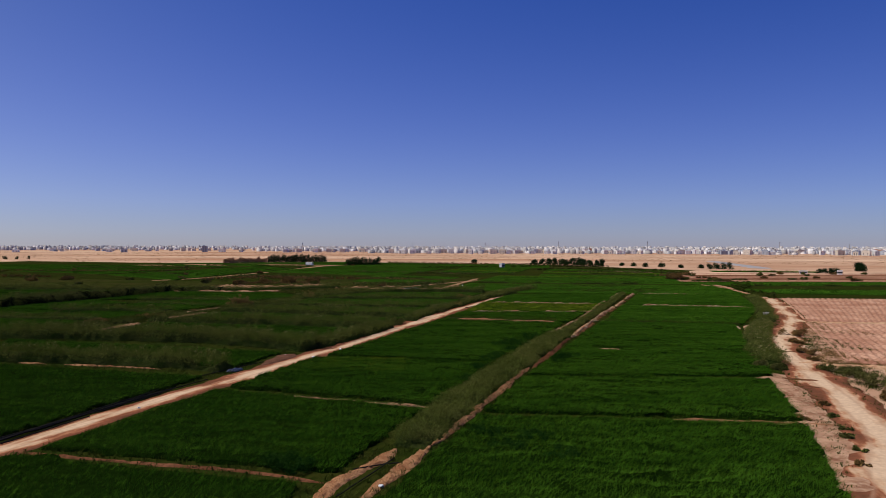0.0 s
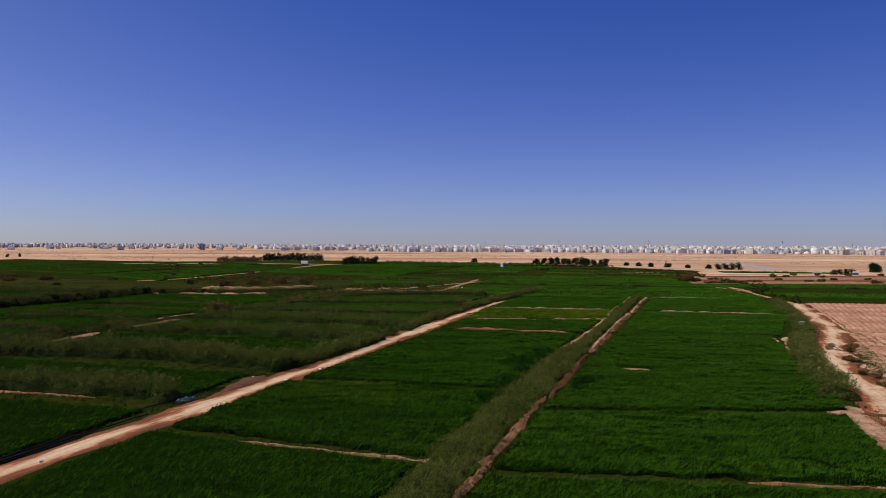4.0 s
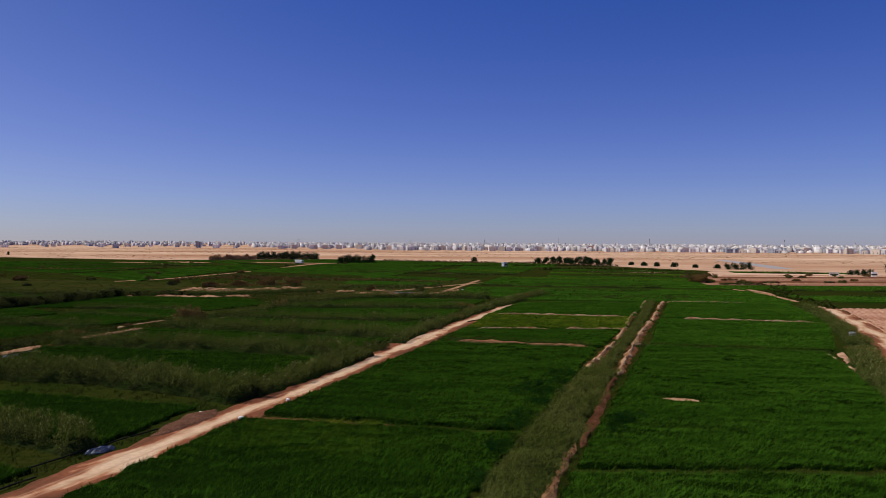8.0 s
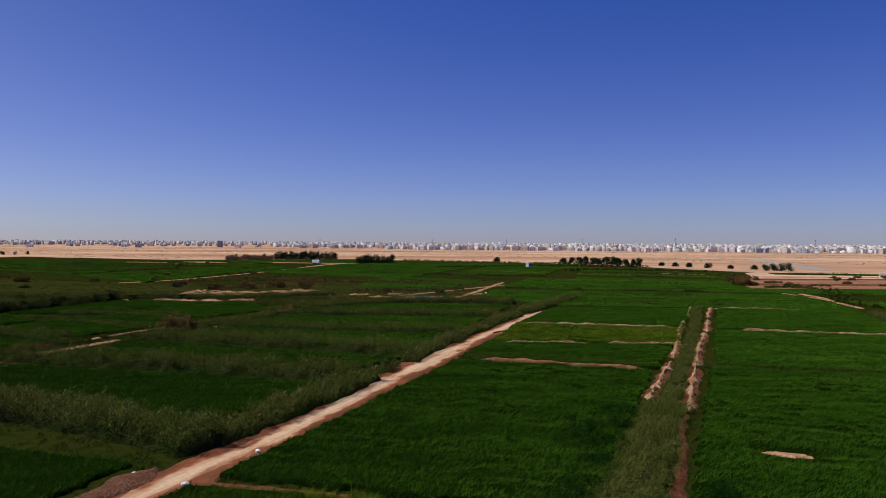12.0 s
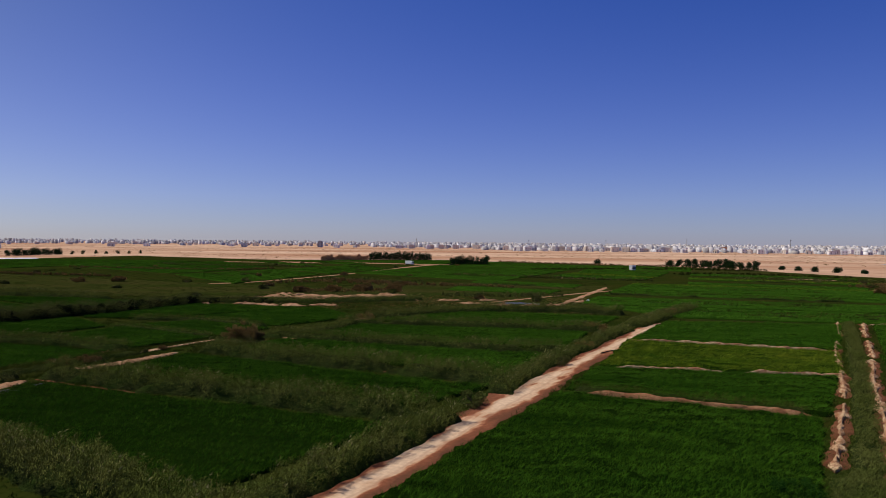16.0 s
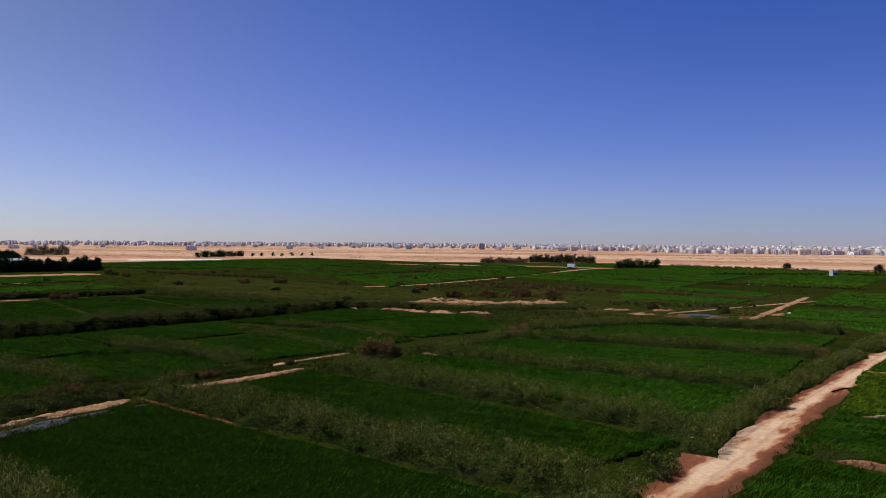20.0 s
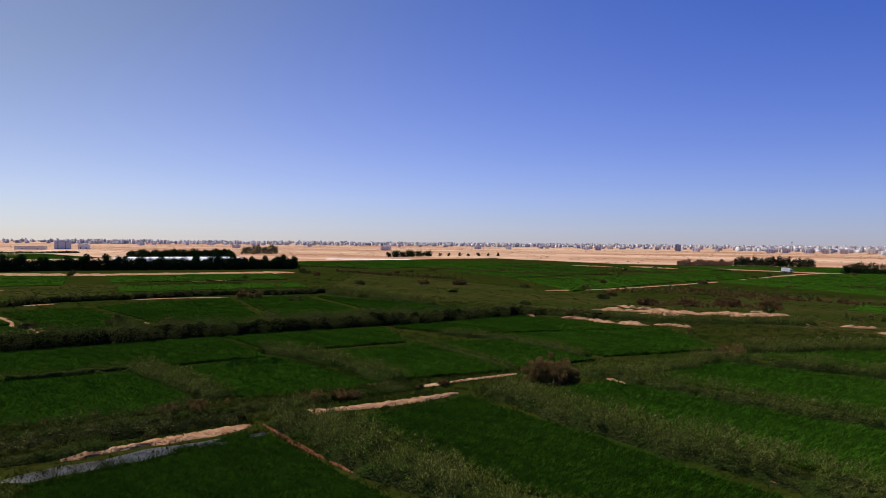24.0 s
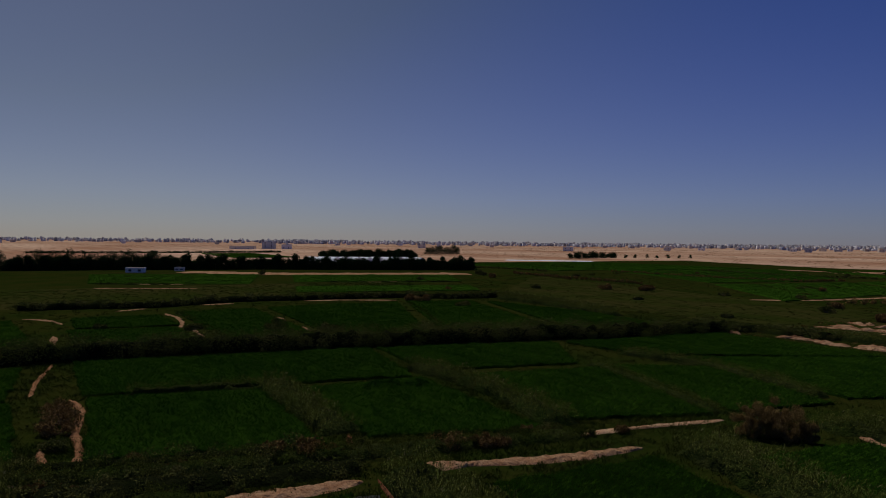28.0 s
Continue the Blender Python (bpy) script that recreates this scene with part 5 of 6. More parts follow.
grove([(-470, 150), (-470, 200), (-455, 240)], 4.0, 9.5, 4.0, 110, "windbreak trees", "dark dense windbreak tree along a sandy strip", spread=5.0, trunk=0.03)
grove([(-192, 762), (-160, 765), (-131, 768)], 1.6, 7.6, 2.8, 120, "row of dark trees", "dark slender tree in a straight row", trunk=0.03, spread=0.5)
grove([(-225, 712), (-205, 740), (-194, 758)], 3.0, 5.2, 2.4, 130, "row of leafless trees", "bare brownish poplar in a straight row", M_TWIG, 0.9, 0.5, 0.05, 190)
grove([(-88, 640), (-76, 650), (-62, 660)], 3.2, 7.0, 3.4, 140, "clump of trees", "dark rounded tree at the field's edge", trunk=0.03, spread=2)
grove([(92, 692), (104, 688), (124, 672), (146, 640)], 6.5, 5.6, 3.6, 150, "scattered trees", "dark rounded tree at the field's edge", trunk=0.0, spread=3, leaves=200)
grove([(166, 640), (186, 590), (214, 572)], 17.0, 3.2, 2.8, 160, "scattered trees", "small dark tree at the field's edge", trunk=0.0, spread=3, leaves=160)
grove([(212, 548), (224, 540)], 4.0, 5.0, 3.0, 170, "scattered trees", "dark rounded tree at the field's edge", trunk=0.03, spread=1)
grove([(252, 462), (258, 452)], 3.5, 3.6, 2.3, 180, "trees by the sheds", "dark rounded tree beside a low shed", trunk=0.03, spread=1)
tree(306, 505, 6.0, 4.6, 190, label="broad dark tree standing alone in the desert", trunk=0.05, leaves=320)
grove([(-640, 440), (-645, 470), (-615, 530)], 2.6, 8.0, 4.6, 200, "trees behind the plastic houses", "broad dark green tree behind plastic houses", trunk=0.0, spread=6, leaves=260)
grove([(-808, 684), (-799, 728)], 6.0, 11, 6.0, 210, "far clump of trees", "dark rounded tree far across the fields", trunk=0.03, spread=3)
grove([(-580, 729), (-584, 770), (-586, 806)], 5.5, 7.0, 4.5, 220, "far clump of trees", "dark rounded tree far across the fields", trunk=0.03, spread=3)
grove([(-585, 810), (-560, 870), (-540, 900)], 14, 4.5, 2.6, 225, "far clump of trees", "small dark tree in the desert", trunk=0.03, spread=3)
grove([(-920, 215), (-900, 330), (-946, 524)], 5, 2.6, 3.4, 230, "far hedge of trees", "dark tree in a far hedge", trunk=0.03, spread=2, leaves=80)
tree(32, 710, 4.5, 3.4, 240, label="dark rounded tree at the field's edge", trunk=0.03)

# ---- buildings ----


def house(x, y, w, d, h, turn, wall, storeys=2, name="house", label="", seed=1, extra=True, group="houses of the town"):
    """A flat-roofed house with a parapet, a stair head and window openings on all sides."""
    g = random.Random(seed)
    base = new(name)
    base.matrix_world = pose(x, y, float(rise(np.float64(x), np.float64(y))) - 0.3, 0, 0, turn)
    bm = bmesh.new()
    box(bm, -w / 2, -d / 2, 0, w / 2, d / 2, h)
    part("wall", bm, wall, base)
    bm = bmesh.new()
    for a in ((-w / 2 - 0.1, -d / 2 - 0.1, w / 2 + 0.1, -d / 2 + 0.25), (-w / 2 - 0.1, d / 2 - 0.25, w / 2 + 0.1, d / 2 + 0.1), (-w / 2 - 0.1, -d / 2 + 0.25, -w / 2 + 0.25, d / 2 - 0.25), (w / 2 - 0.25, -d / 2 + 0.25, w / 2 + 0.1, d / 2 - 0.25)):
        box(bm, a[0], a[1], h, a[2], a[3], h + 1.0)
    part("parapet", bm, wall, base)
    if extra:
        bm = bmesh.new()
        sx = g.uniform(-w / 4, w / 4)
        box(bm, sx - w * 0.16, -d * 0.2, h, sx + w * 0.16, d * 0.25, h + 2.6)
        part("stair_head", bm, wall, base)
    step = h / storeys
    n = 2 if group == "houses of the town" else max(2, int(w / 4.5))
    for s in range(min(storeys, 2) if group == "houses of the town" and storeys < 5 else storeys):
        for k in range(n):
            wx = -w / 2 + (k + 0.5) * w / n
            bm = bmesh.new()
            box(bm, wx - 0.8, -d / 2 - 0.03, s * step + 1.0, wx + 0.8, -d / 2 + 0.1, s * step + 2.5)
            part("window", bm, M_PANE, base)
    return tagged(base, label or "flat-roofed pale house of the distant town", "house", group)


SHAPES = []
for k in range(12):
    wall = (M_WHITE, M_CREAM, M_WHITE, M_CREAM, M_GREY, M_WHITE)[k % 6]
    tone = {"white_wall": "white", "cream_wall": "cream", "grey_wall": "unfinished grey"}[wall.name]
    SHAPES.append(house(-600 + 150 * k, 2050 + 60 * (k % 3), 9 + (k * 5) % 9, 8 + k % 4, 5.0 + 1.5 * (k % 4), (k * 37) % 40 - 20, wall, 2 + k % 2, seed=k, label="flat-roofed %s house of the distant town" % tone))
pick = random.Random(5)


def settle(count, a0, a1, r0, r1, power=1.0):
    """Houses spread over a sector; the angle runs to the right from straight ahead."""
    for _ in range(count):
        a, r = radians(pick.uniform(a0, a1)), r0 + (r1 - r0) * pick.random() ** power
        x, y = math.sin(a) * r, math.cos(a) * r
        copy_thing(pick.choice(SHAPES), pose(x, y, float(rise(np.float64(x), np.float64(y))) - 0.3, 0, 0, math.degrees(-a) + pick.uniform(-35, 35)))


settle(150, -5, 40, 1640, 1980, 1.4)
settle(30, -13, -4, 1900, 2300)
settle(30, -30, -12, 2400, 2900)
settle(16, -60, -18, 2100, 3000)
settle(12, -105, -55, 2300, 3200)


def far_roofs(count, a0, a1, r0, r1, seed):
    """The town's houses behind the first rows, each a block with a parapet rim and a stair head."""
    g = np.random.default_rng(seed)
    vs, fs, n = [], [], 0
    cube = np.array([(x, y, z) for z in (0, 1) for x, y in ((-1, -1), (1, -1), (1, 1), (-1, 1))], float)
    sides = [(0, 1, 5, 4), (1, 2, 6, 5), (2, 3, 7, 6), (3, 0, 4, 7), (4, 5, 6, 7)]
    for _ in range(count):
        a, r = radians(g.uniform(a0, a1)), g.uniform(r0, r1)
        x, y, t = math.sin(a) * r, math.cos(a) * r, -a + g.uniform(-0.6, 0.6)
        w, d, h = g.uniform(2.8, 7.5), g.uniform(3, 5.5), g.choice([4, 5, 6, 6.5, 7, 8, 9, 10.5, 13]) * (1 + 0.22 * (r > 3000))
        for sx, sy, oz, sz, ox in ((w, d, 0, h, 0), (w * 0.35, d * 0.5, h, 2.6, w * g.uniform(-0.5, 0.5)), (w * 0.8, 0.2, h, 1.0, 0)):
            p = cube * (sx, sy, sz) + (ox, 0, oz)
            q = np.c_[p[:, 0] * math.cos(t) - p[:, 1] * math.sin(t) + x, p[:, 0] * math.sin(t) + p[:, 1] * math.cos(t) + y, p[:, 2] + rise(x, y) - 0.5]
            vs.append(q)
            fs += [[n + i for i in f] for f in sides]
            n += 8
    ob = put("far_houses", mesh_np("far_houses", np.concatenate(vs), fs), M_TOWN)
    tagged(ob, "close-packed pale flat-roofed houses of the distant town", "houses", "", "stuff")


far_roofs(2600, -6, 42, 1720, 3400, 1)
far_roofs(800, -6, 42, 3400, 4800, 5)
far_roofs(450, -15, -4, 2300, 3600, 2)
far_roofs(500, -32, -4, 3300, 4800, 6)
far_roofs(1300, -65, -20, 3000, 4800, 3)
far_roofs(900, -112, -60, 3200, 4800, 4)
house(-718, 2080, 15, 13, 17, 12, M_GREY, 8, "tower_block", "tall bluish grey block above the low town", 3)
house(-868, 1880, 15, 13, 9, 20, M_GREY, 3, label="unfinished grey house alone in the desert", seed=4)
house(-1311, 658, 24, 16, 13, 55, M_GREY, 5, "apartment_block", "dark grey concrete block beyond the windbreak", 5)
house(-1300, 690, 18, 14, 8, 55, M_WHITE, 4, "apartment_block", "pale grey block beside a darker one", 6)
house(-1270, 590, 46, 10, 5, 55, M_CREAM, 1, "long_shed", "long low cream shed in the desert", 7, False)
house(430, 2000, 26, 16, 10, -10, M_ORANGE, 3, "villa", "orange-brown villa at the town's edge", 8)
house(1090, 1730, 26, 16, 10, -30, M_ORANGE, 3, "villa", "orange-brown villa at the town's edge", 8)
house(-640, 2000, 16, 12, 8, -10, M_WHITE, 2, label="white house alone in the desert", seed=9)
house(-1150, 1700, 16, 12, 7, 30, M_WHITE, 2, label="white house alone in the desert", seed=10)
house(-1080, 1250, 22, 14, 8, 40, M_WHITE, 2, label="white house alone in the desert", seed=11)
house(-1500, 1150, 20, 14, 7, 50, M_CREAM, 2, label="cream house alone in the desert", seed=12)
house(-421, 220, 9.5, 4, 2.1, 62, M_CREAM, 1, "farm_building", "low cream farm building in front of the windbreak", 13, False, "farm buildings")
house(-432, 246, 5, 3, 1.5, 62, M_CREAM, 1, "farm_building", "low cream shed in front of the windbreak", 14, False, "farm buildings")
house(50, 584, 3.2, 3, 2.8, 40, M_WHITE, 1, "farm_hut", "small white hut between the fields", 15, False, "farm buildings")
house(257, 447, 2.8, 2.4, 2.0, -25, M_WHITE, 1, "farm_hut", "small white hut under dark trees", 16, False, "farm buildings")
house(236, 452, 5, 3, 1.7, -25, M_CREAM, 1, "farm_hut", "low pale shed under dark trees", 17, False, "farm buildings")


def tunnel(x, y, length, width, high, turn):
    """A plastic-covered growing tunnel with end frames."""
    base = new("plastic_tunnel")
    base.matrix_world = pose(x, y, 0, 0, 0, turn)
    bm = bmesh.new()
    rows = []
    for yy in np.linspace(-length / 2, length / 2, 9):
        rows.append([bm.verts.new((width / 2 * math.cos(math.pi * k / 10), yy, high * math.sin(math.pi * k / 10))) for k in range(11)])
    for p, q in zip(rows, rows[1:]):
        for k in range(10):
            bm.faces.new((p[k], p[k + 1], q[k + 1], q[k]))
    bm.faces.new(rows[0][::-1])
    bm.faces.new(rows[-1])
    part("cover", bm, M_POLY, base)
    for yy in (-length / 2 - 0.05, length / 2 + 0.05):
        bm = bmesh.new()
        for k in range(10):
            limb(bm, (width / 2 * math.cos(math.pi * k / 10), yy, high * math.sin(math.pi * k / 10)), (width / 2 * math.cos(math.pi * (k + 1) / 10), yy, high * math.sin(math.pi * (k + 1) / 10)), 0.08, 0.08, 4)
        part("end_frame", bm, M_METAL, base)
    return tagged(base, "white plastic growing tunnel behind the windbreak", "greenhouse", "plastic tunnels")


first_tunnel = tunnel(-560, 395, 26, 7.6, 4.2, 100)
for k in range(1, 10):
    copy_thing(first_tunnel, pose(-560 + 3.4 * k, 395 + 8.4 * k, 0, 0, 0, 100))
strip("plastic_mulch", [(-552, 600), (-520, 630), (-488, 660)], 22, M_POLY, 0.1, 0.4, 3.0, 0.1, 6, "low white plastic sheets over seed rows", "plastic sheet", "structure", 6.6, 0.1)


def truck(x, y, turn):
    """A white lorry seen far off: cab, box body, chassis and six wheels."""
    base = new("truck")
    base.matrix_world = pose(x, y, 0.05, 0, 0, turn)
    bm = bmesh.new()
    box(bm, -2.6, -1.2, 1.0, 3.0, 1.2, 3.4, 0.06)
    part("cargo_box", bm, M_PAINT, base)
    bm = bmesh.new()
    box(bm, 3.2, -1.15, 0.7, 5.0, 1.15, 2.8, 0.18)
    cab = part("cab", bm, M_PAINT, base)
    bm = bmesh.new()
    box(bm, 4.96, -1.0, 1.7, 5.04, 1.0, 2.5)
    part("windscreen", bm, M_PANE, cab)
    bm = bmesh.new()
    box(bm, -2.6, -0.5, 0.7, 4.6, 0.5, 0.98)
    part("chassis", bm, M_TYRE, base)
    for wx in (-1.9, -0.8, 4.0):
        for wy in (-1.0, 1.0):
            bm = bmesh.new()
            limb(bm, (wx, wy - 0.15, 0.5), (wx, wy + 0.15, 0.5), 0.5, 0.5, 14)
            wheel = part("wheel", bm, M_TYRE, base)
            bm = bmesh.new()
            limb(bm, (wx, wy - 0.17, 0.5), (wx, wy + 0.17, 0.5), 0.26, 0.26, 10)
            part("rim", bm, M_METAL, wheel)
    return tagged(base, "white lorry parked on a sandy field track", "truck")


truck(-121.5, 624.6, -32)


def pump_box(x, y):
    base = new("pump_cabinet")
    base.matrix_world = pose(x, y, 0, 0, 0, 25)
    bm = bmesh.new()
    box(bm, -0.6, -0.4, 0.12, 0.6, 0.4, 1.2, 0.05)
    part("cabinet", bm, M_METAL, base)
    bm = bmesh.new()
    box(bm, -0.8, -0.6, 0, 0.8, 0.6, 0.12, 0.02)
    part("plinth", bm, M_CREAM, base)
    bm = bmesh.new()
    box(bm, -0.68, -0.48, 1.2, 0.68, 0.48, 1.27, 0.02)
    part("lid", bm, M_METAL, base)
    bm = bmesh.new()
    limb(bm, (0.6, 0, 0.5), (1.8, 0.2, 0.35), 0.09, 0.09, 8)
    limb(bm, (1.8, 0.2, 0.35), (2.4, 0.3, 0.02), 0.09, 0.09, 8)
    part("outlet_pipe", bm, M_PIPE, base)
    return tagged(base, "grey metal pump cabinet beside the sandy track", "pump cabinet")


pump_box(82.3, 175.7)


def pipe(points, r, name="irrigation_pipe"):
    """A black hose lying on the ground."""
    c, nrm, s = along(points, 1.0)
    c = c + nrm * (0.25 * lumps(s, 0 * s, 5.0, points[0][0]))[:, None]
    bm = bmesh.new()
    rings = []
    for k in range(len(c)):
        rings.append([bm.verts.new((c[k][0] + nrm[k][0] * math.cos(a) * r, c[k][1] + nrm[k][1] * math.cos(a) * r, 0.13 + r + math.sin(a) * r)) for a in np.linspace(0, 6.2832, 6, endpoint=False)])
    for p, q in zip(rings, rings[1:]):
        for k in range(6):
            bm.faces.new((p[k], p[(k + 1) % 6], q[(k + 1) % 6], q[k]))
    tagged(part(name, bm, M_PIPE, None), "black irrigation hose lying along the track", "hose", "irrigation hoses")


pipe([(-46, 48), (-41.6, 61), (-38, 73), (-36, 82), (-34, 88)], 0.09)
pipe([(-45, 48), (-40.9, 61.5), (-37.4, 73.5), (-34.2, 84)], 0.09)
pipe([(-42, 52), (-39.8, 62), (-36.9, 72)], 0.07)
pipe([(-45.4, 50), (-41, 63), (-38.2, 70), (-35.2, 79.5), (-33.2, 87)], 0.06)
pipe([(-43.6, 54), (-40.4, 62.6), (-38.8, 69), (-36, 78)], 0.08)
pipe([(-37.5, 74), (-35.6, 81), (-33.6, 86), (-31.4, 92)], 0.07)
pipe([(-7.6, 49), (-6.2, 52.5), (-4.9, 55.5), (-4.0, 58)], 0.05)
pipe([(-7.2, 55.2), (-5.2, 56.4), (-3.6, 56.8)], 0.05)


def sack(x, y, r, seed, z=0.08):
    """A crumpled white bag."""
    g = random.Random(seed)
    bm = bmesh.new()
    bmesh.ops.create_icosphere(bm, subdivisions=2, radius=r)
    for q in bm.verts:
        q.co *= 0.75 + 0.45 * g.random()
        q.co.z = max(q.co.z * 0.7 + r * 0.4, 0)
    ob = part("plastic_sack", bm, M_PAINT, None)
    ob.location = (x, y, z)
    tagged(ob, "crumpled white plastic sack lying on the soil", "sack", "litter")


for k, (x, y, r) in enumerate([(-20.7, 110.4, 0.4), (-17.7, 118.9, 0.32), (-25.7, 112.6, 0.3), (-25.7, 108.3, 0.3), (-4.6, 51.2, 0.28), (-33.5, 76.0, 0.22), (8.5, 309, 0.6), (22, 147.4, 0.3)]):
    sack(x, y, r * 0.75, k)

pipe([(6.6, 199.6), (8.4, 203.2), (10.4, 203.8), (14, 203.0)], 0.10)
pipe([(-34.6, 90), (-32.4, 96.5), (-30.2, 100.5), (-27.6, 106)], 0.07)


def tarpaulin(x, y, r, seed):
    """A crumpled sheet thrown down in folds."""
    g = random.Random(seed)
    bm = bmesh.new()
    bmesh.ops.create_icosphere(bm, subdivisions=3, radius=r)
    for q in bm.verts:
        fold = 0.55 + 0.35 * math.sin(7 * q.co.x / r + g.uniform(-0.6, 0.6)) * math.sin(6 * q.co.y / r + g.uniform(-0.6, 0.6))
        q.co.z = max(0.0, q.co.z) * fold * 0.8
        q.co.x *= 1.7 + 0.25 * g.random()
    ob = part("tarpaulin", bm, M_TARP, None)
    ob.matrix_world = pose(x, y, 0.04, 0, 0, 55)
    tagged(ob, "crumpled dark blue tarpaulin beside the track", "tarpaulin")


tarpaulin(-29.9, 99.2, 0.75, 5)

# ---- weeds on the margins ----


def weeds(count, x0, x1, y0, y1, h, seed, name="weeds", wide=0.08, label="tangled olive-green weeds on field margins", material=None, away=()):
    """Loose tufts over open soil, kept off the tracks."""
    g = np.random.default_rng(seed)
    p = np.c_[g.uniform(x0, x1, count), g.uniform(y0, y1, count)]
    p = p[lumps(p[:, 0], p[:, 1], 4.0, seed) + 0.5 * lumps(p[:, 0], p[:, 1], 1.2, seed) > -0.35]
    for line, gap in away:
        c, _, _ = along(line, 2.0)
        near = np.full(len(p), 1e9)
        for q in c:
            near = np.minimum(near, np.hypot(p[:, 0] - q[0], p[:, 1] - q[1]))
        p = p[near > gap]
    p = np.repeat(p, 9, 0) + g.normal(0, 0.3, (len(p) * 9, 2))
    v, f = spears(np.c_[p, np.zeros(len(p))], h * 0.85, wide * 0.8, 1.1)
    tagged(put(name, mesh_np(name, v, f), material or M_WEED), label, "weeds", "", "stuff")


MAIN = [(-49, 30), (-38.5, 61), (-35, 73), (-28.6, 91), (-24.3, 104.5), (-18.3, 121), (-10.5, 145), (-3.5, 173), (4, 192), (10, 212), (26, 258)]
SIDE = [(20, 30), (38.5, 60), (46.8, 80.5), (51.2, 95.1), (56, 111.4), (64, 132), (80, 158), (91, 181), (104, 215), (115, 246)]
CANAL = [(-80, 120), (-72.5, 142), (-70.5, 152), (-69.8, 160.5), (-66.8, 174), (-63.4, 186)]
weeds(34000, -145, 30, 45, 290, 0.55, 61, away=[(MAIN, 2.6), (SIDE, 3.2), (CANAL, 1.7)])
weeds(7000, -300, -100, 120, 300, 0.5, 62, wide=0.16)
weeds(4500, -150, -84, 118, 192, 0.5, 75)
weeds(1500, 20, 75, 40, 150, 0.35, 63, away=[(MAIN, 2.6), (SIDE, 3.0)], name="verge_weeds", label="sparse weeds on the sandy verge")
weeds(9000, -95, -58, 130, 208, 0.5, 66, away=[(CANAL, 1.6)], name="canal_weeds", label="tangled olive weeds along the canal")
weeds(1500, -104, 8, 262, 318, 0.45, 65, wide=0.16, name="verge_weeds", label="brown weeds on bare sandy ground", material=M_DRY)
weeds(9000, -320, 20, 280, 470, 0.2, 64, wide=0.3, name="scrub", label="low olive-brown scrub beyond the crop beds", material=M_SCRUB)

# sparse tussocks on the desert
tus = np.random.default_rng(31)
spot = np.c_[tus.uniform(-2100, 1500, 24000), tus.uniform(420, 2000, 24000)]
spot = spot[(lumps(spot[:, 0], spot[:, 1], 120, 4) > -0.1) & (spot[:, 1] > 800 - 0.25 * np.abs(spot[:, 0]))]
spot = np.repeat(spot, 3, 0) + tus.normal(0, 0.8, (len(spot) * 3, 2))
tv, tf = blades(np.c_[spot, rise(spot[:, 0], spot[:, 1])], 0.5, 0.9, 0.9)
tagged(put("tussocks", mesh_np("tussocks", tv, tf), M_DRY), "sparse dry tussocks on the pale desert", "tussocks", "", "stuff")

# scattered scrub on the open ground between the far beds
shrubs = random.Random(9)
for k in range(26):
    x, y = shrubs.uniform(-300, 10), shrubs.uniform(290, 640)
    bush(x, y, shrubs.uniform(1.5, 3.2), shrubs.uniform(1.0, 2.4), (M_DRY, M_SHRUB, M_SHRUB)[k % 3], leaves=70, size=0.5, seed=300 + k, label="low scrub bush between far crop beds")
for k in range(46):
    x = shrubs.uniform(120, 300)
    y = shrubs.choice([358, 372, 392, 420, 445]) + shrubs.uniform(-3, 3)
    bush(x, y, shrubs.uniform(1.5, 3.5), shrubs.uniform(1.0, 2.2), (M_DRY, M_SHRUB)[k % 2], leaves=70, size=0.5, seed=400 + k, label="low scrub bush between fallow strips")
for k, line in enumerate([[(-320, 488), (-245, 476), (-199, 481), (-190, 516)], [(-300, 560), (-230, 540), (-180, 560)], [(-110, 400), (-60, 372), (-20, 368)], [(-60, 470), (0, 450), (45, 440)], [(-330, 410), (-280, 400), (-225, 395)], [(-420, 440), (-380, 452), (-340, 448)]]):
    shrub_line(line, 3.5, 1.5, 2.0, 80, (M_DRY, M_SHRUB)[k % 2], "scrub_line", "ragged line of scrub along a far bund", 30 + k, 0.45)

for k, line in enumerate([[(-128, 374), (-108, 386), (-86, 380), (-62, 368)], [(-118, 400), (-100, 404), (-82, 392), (-64, 384)], [(-96, 322), (-78, 330), (-60, 334)], [(-40, 318), (-20, 322), (0, 330)]]):
    shrub_line(line, 12.0, 1.5, 1.5, 60, (M_DRY, M_SHRUB, M_DRY, M_SHRUB)[k], "scrub_thicket", "low brownish thicket of scrub beyond the sandy patch", 60 + k, 0.4)

for k, (line, wide, tall) in enumerate([([(60, 672), (90, 668), (115, 640), (140, 600)], 14, 2.0), ([(-60, 742), (0, 706), (50, 684)], 10, 1.7), ([(70, 520), (100, 535), (135, 520), (160, 500)], 16, 1.7), ([(95, 470), (130, 490), (165, 470)], 12, 1.4), ([(60, 590), (95, 610), (130, 590)], 14, 1.8), ([(130, 412), (142, 428), (160, 440)], 7, 1.6), ([(122, 262), (124, 282), (131, 302), (150, 350)], 9, 0.8), ([(113, 238), (118, 250), (124, 262)], 4, 0.9), ([(-20, 560), (20, 590), (50, 600)], 9, 1.4)]):
    shrub_line(line, wide, tall, 1.8, 60, M_WEED if tall < 1 else (M_SCRUB, M_DRY, M_SCRUB, M_SHRUB)[k % 4], "scrub_thicket", "low olive-brown thicket between far crop beds", 160 + k, 0.45)


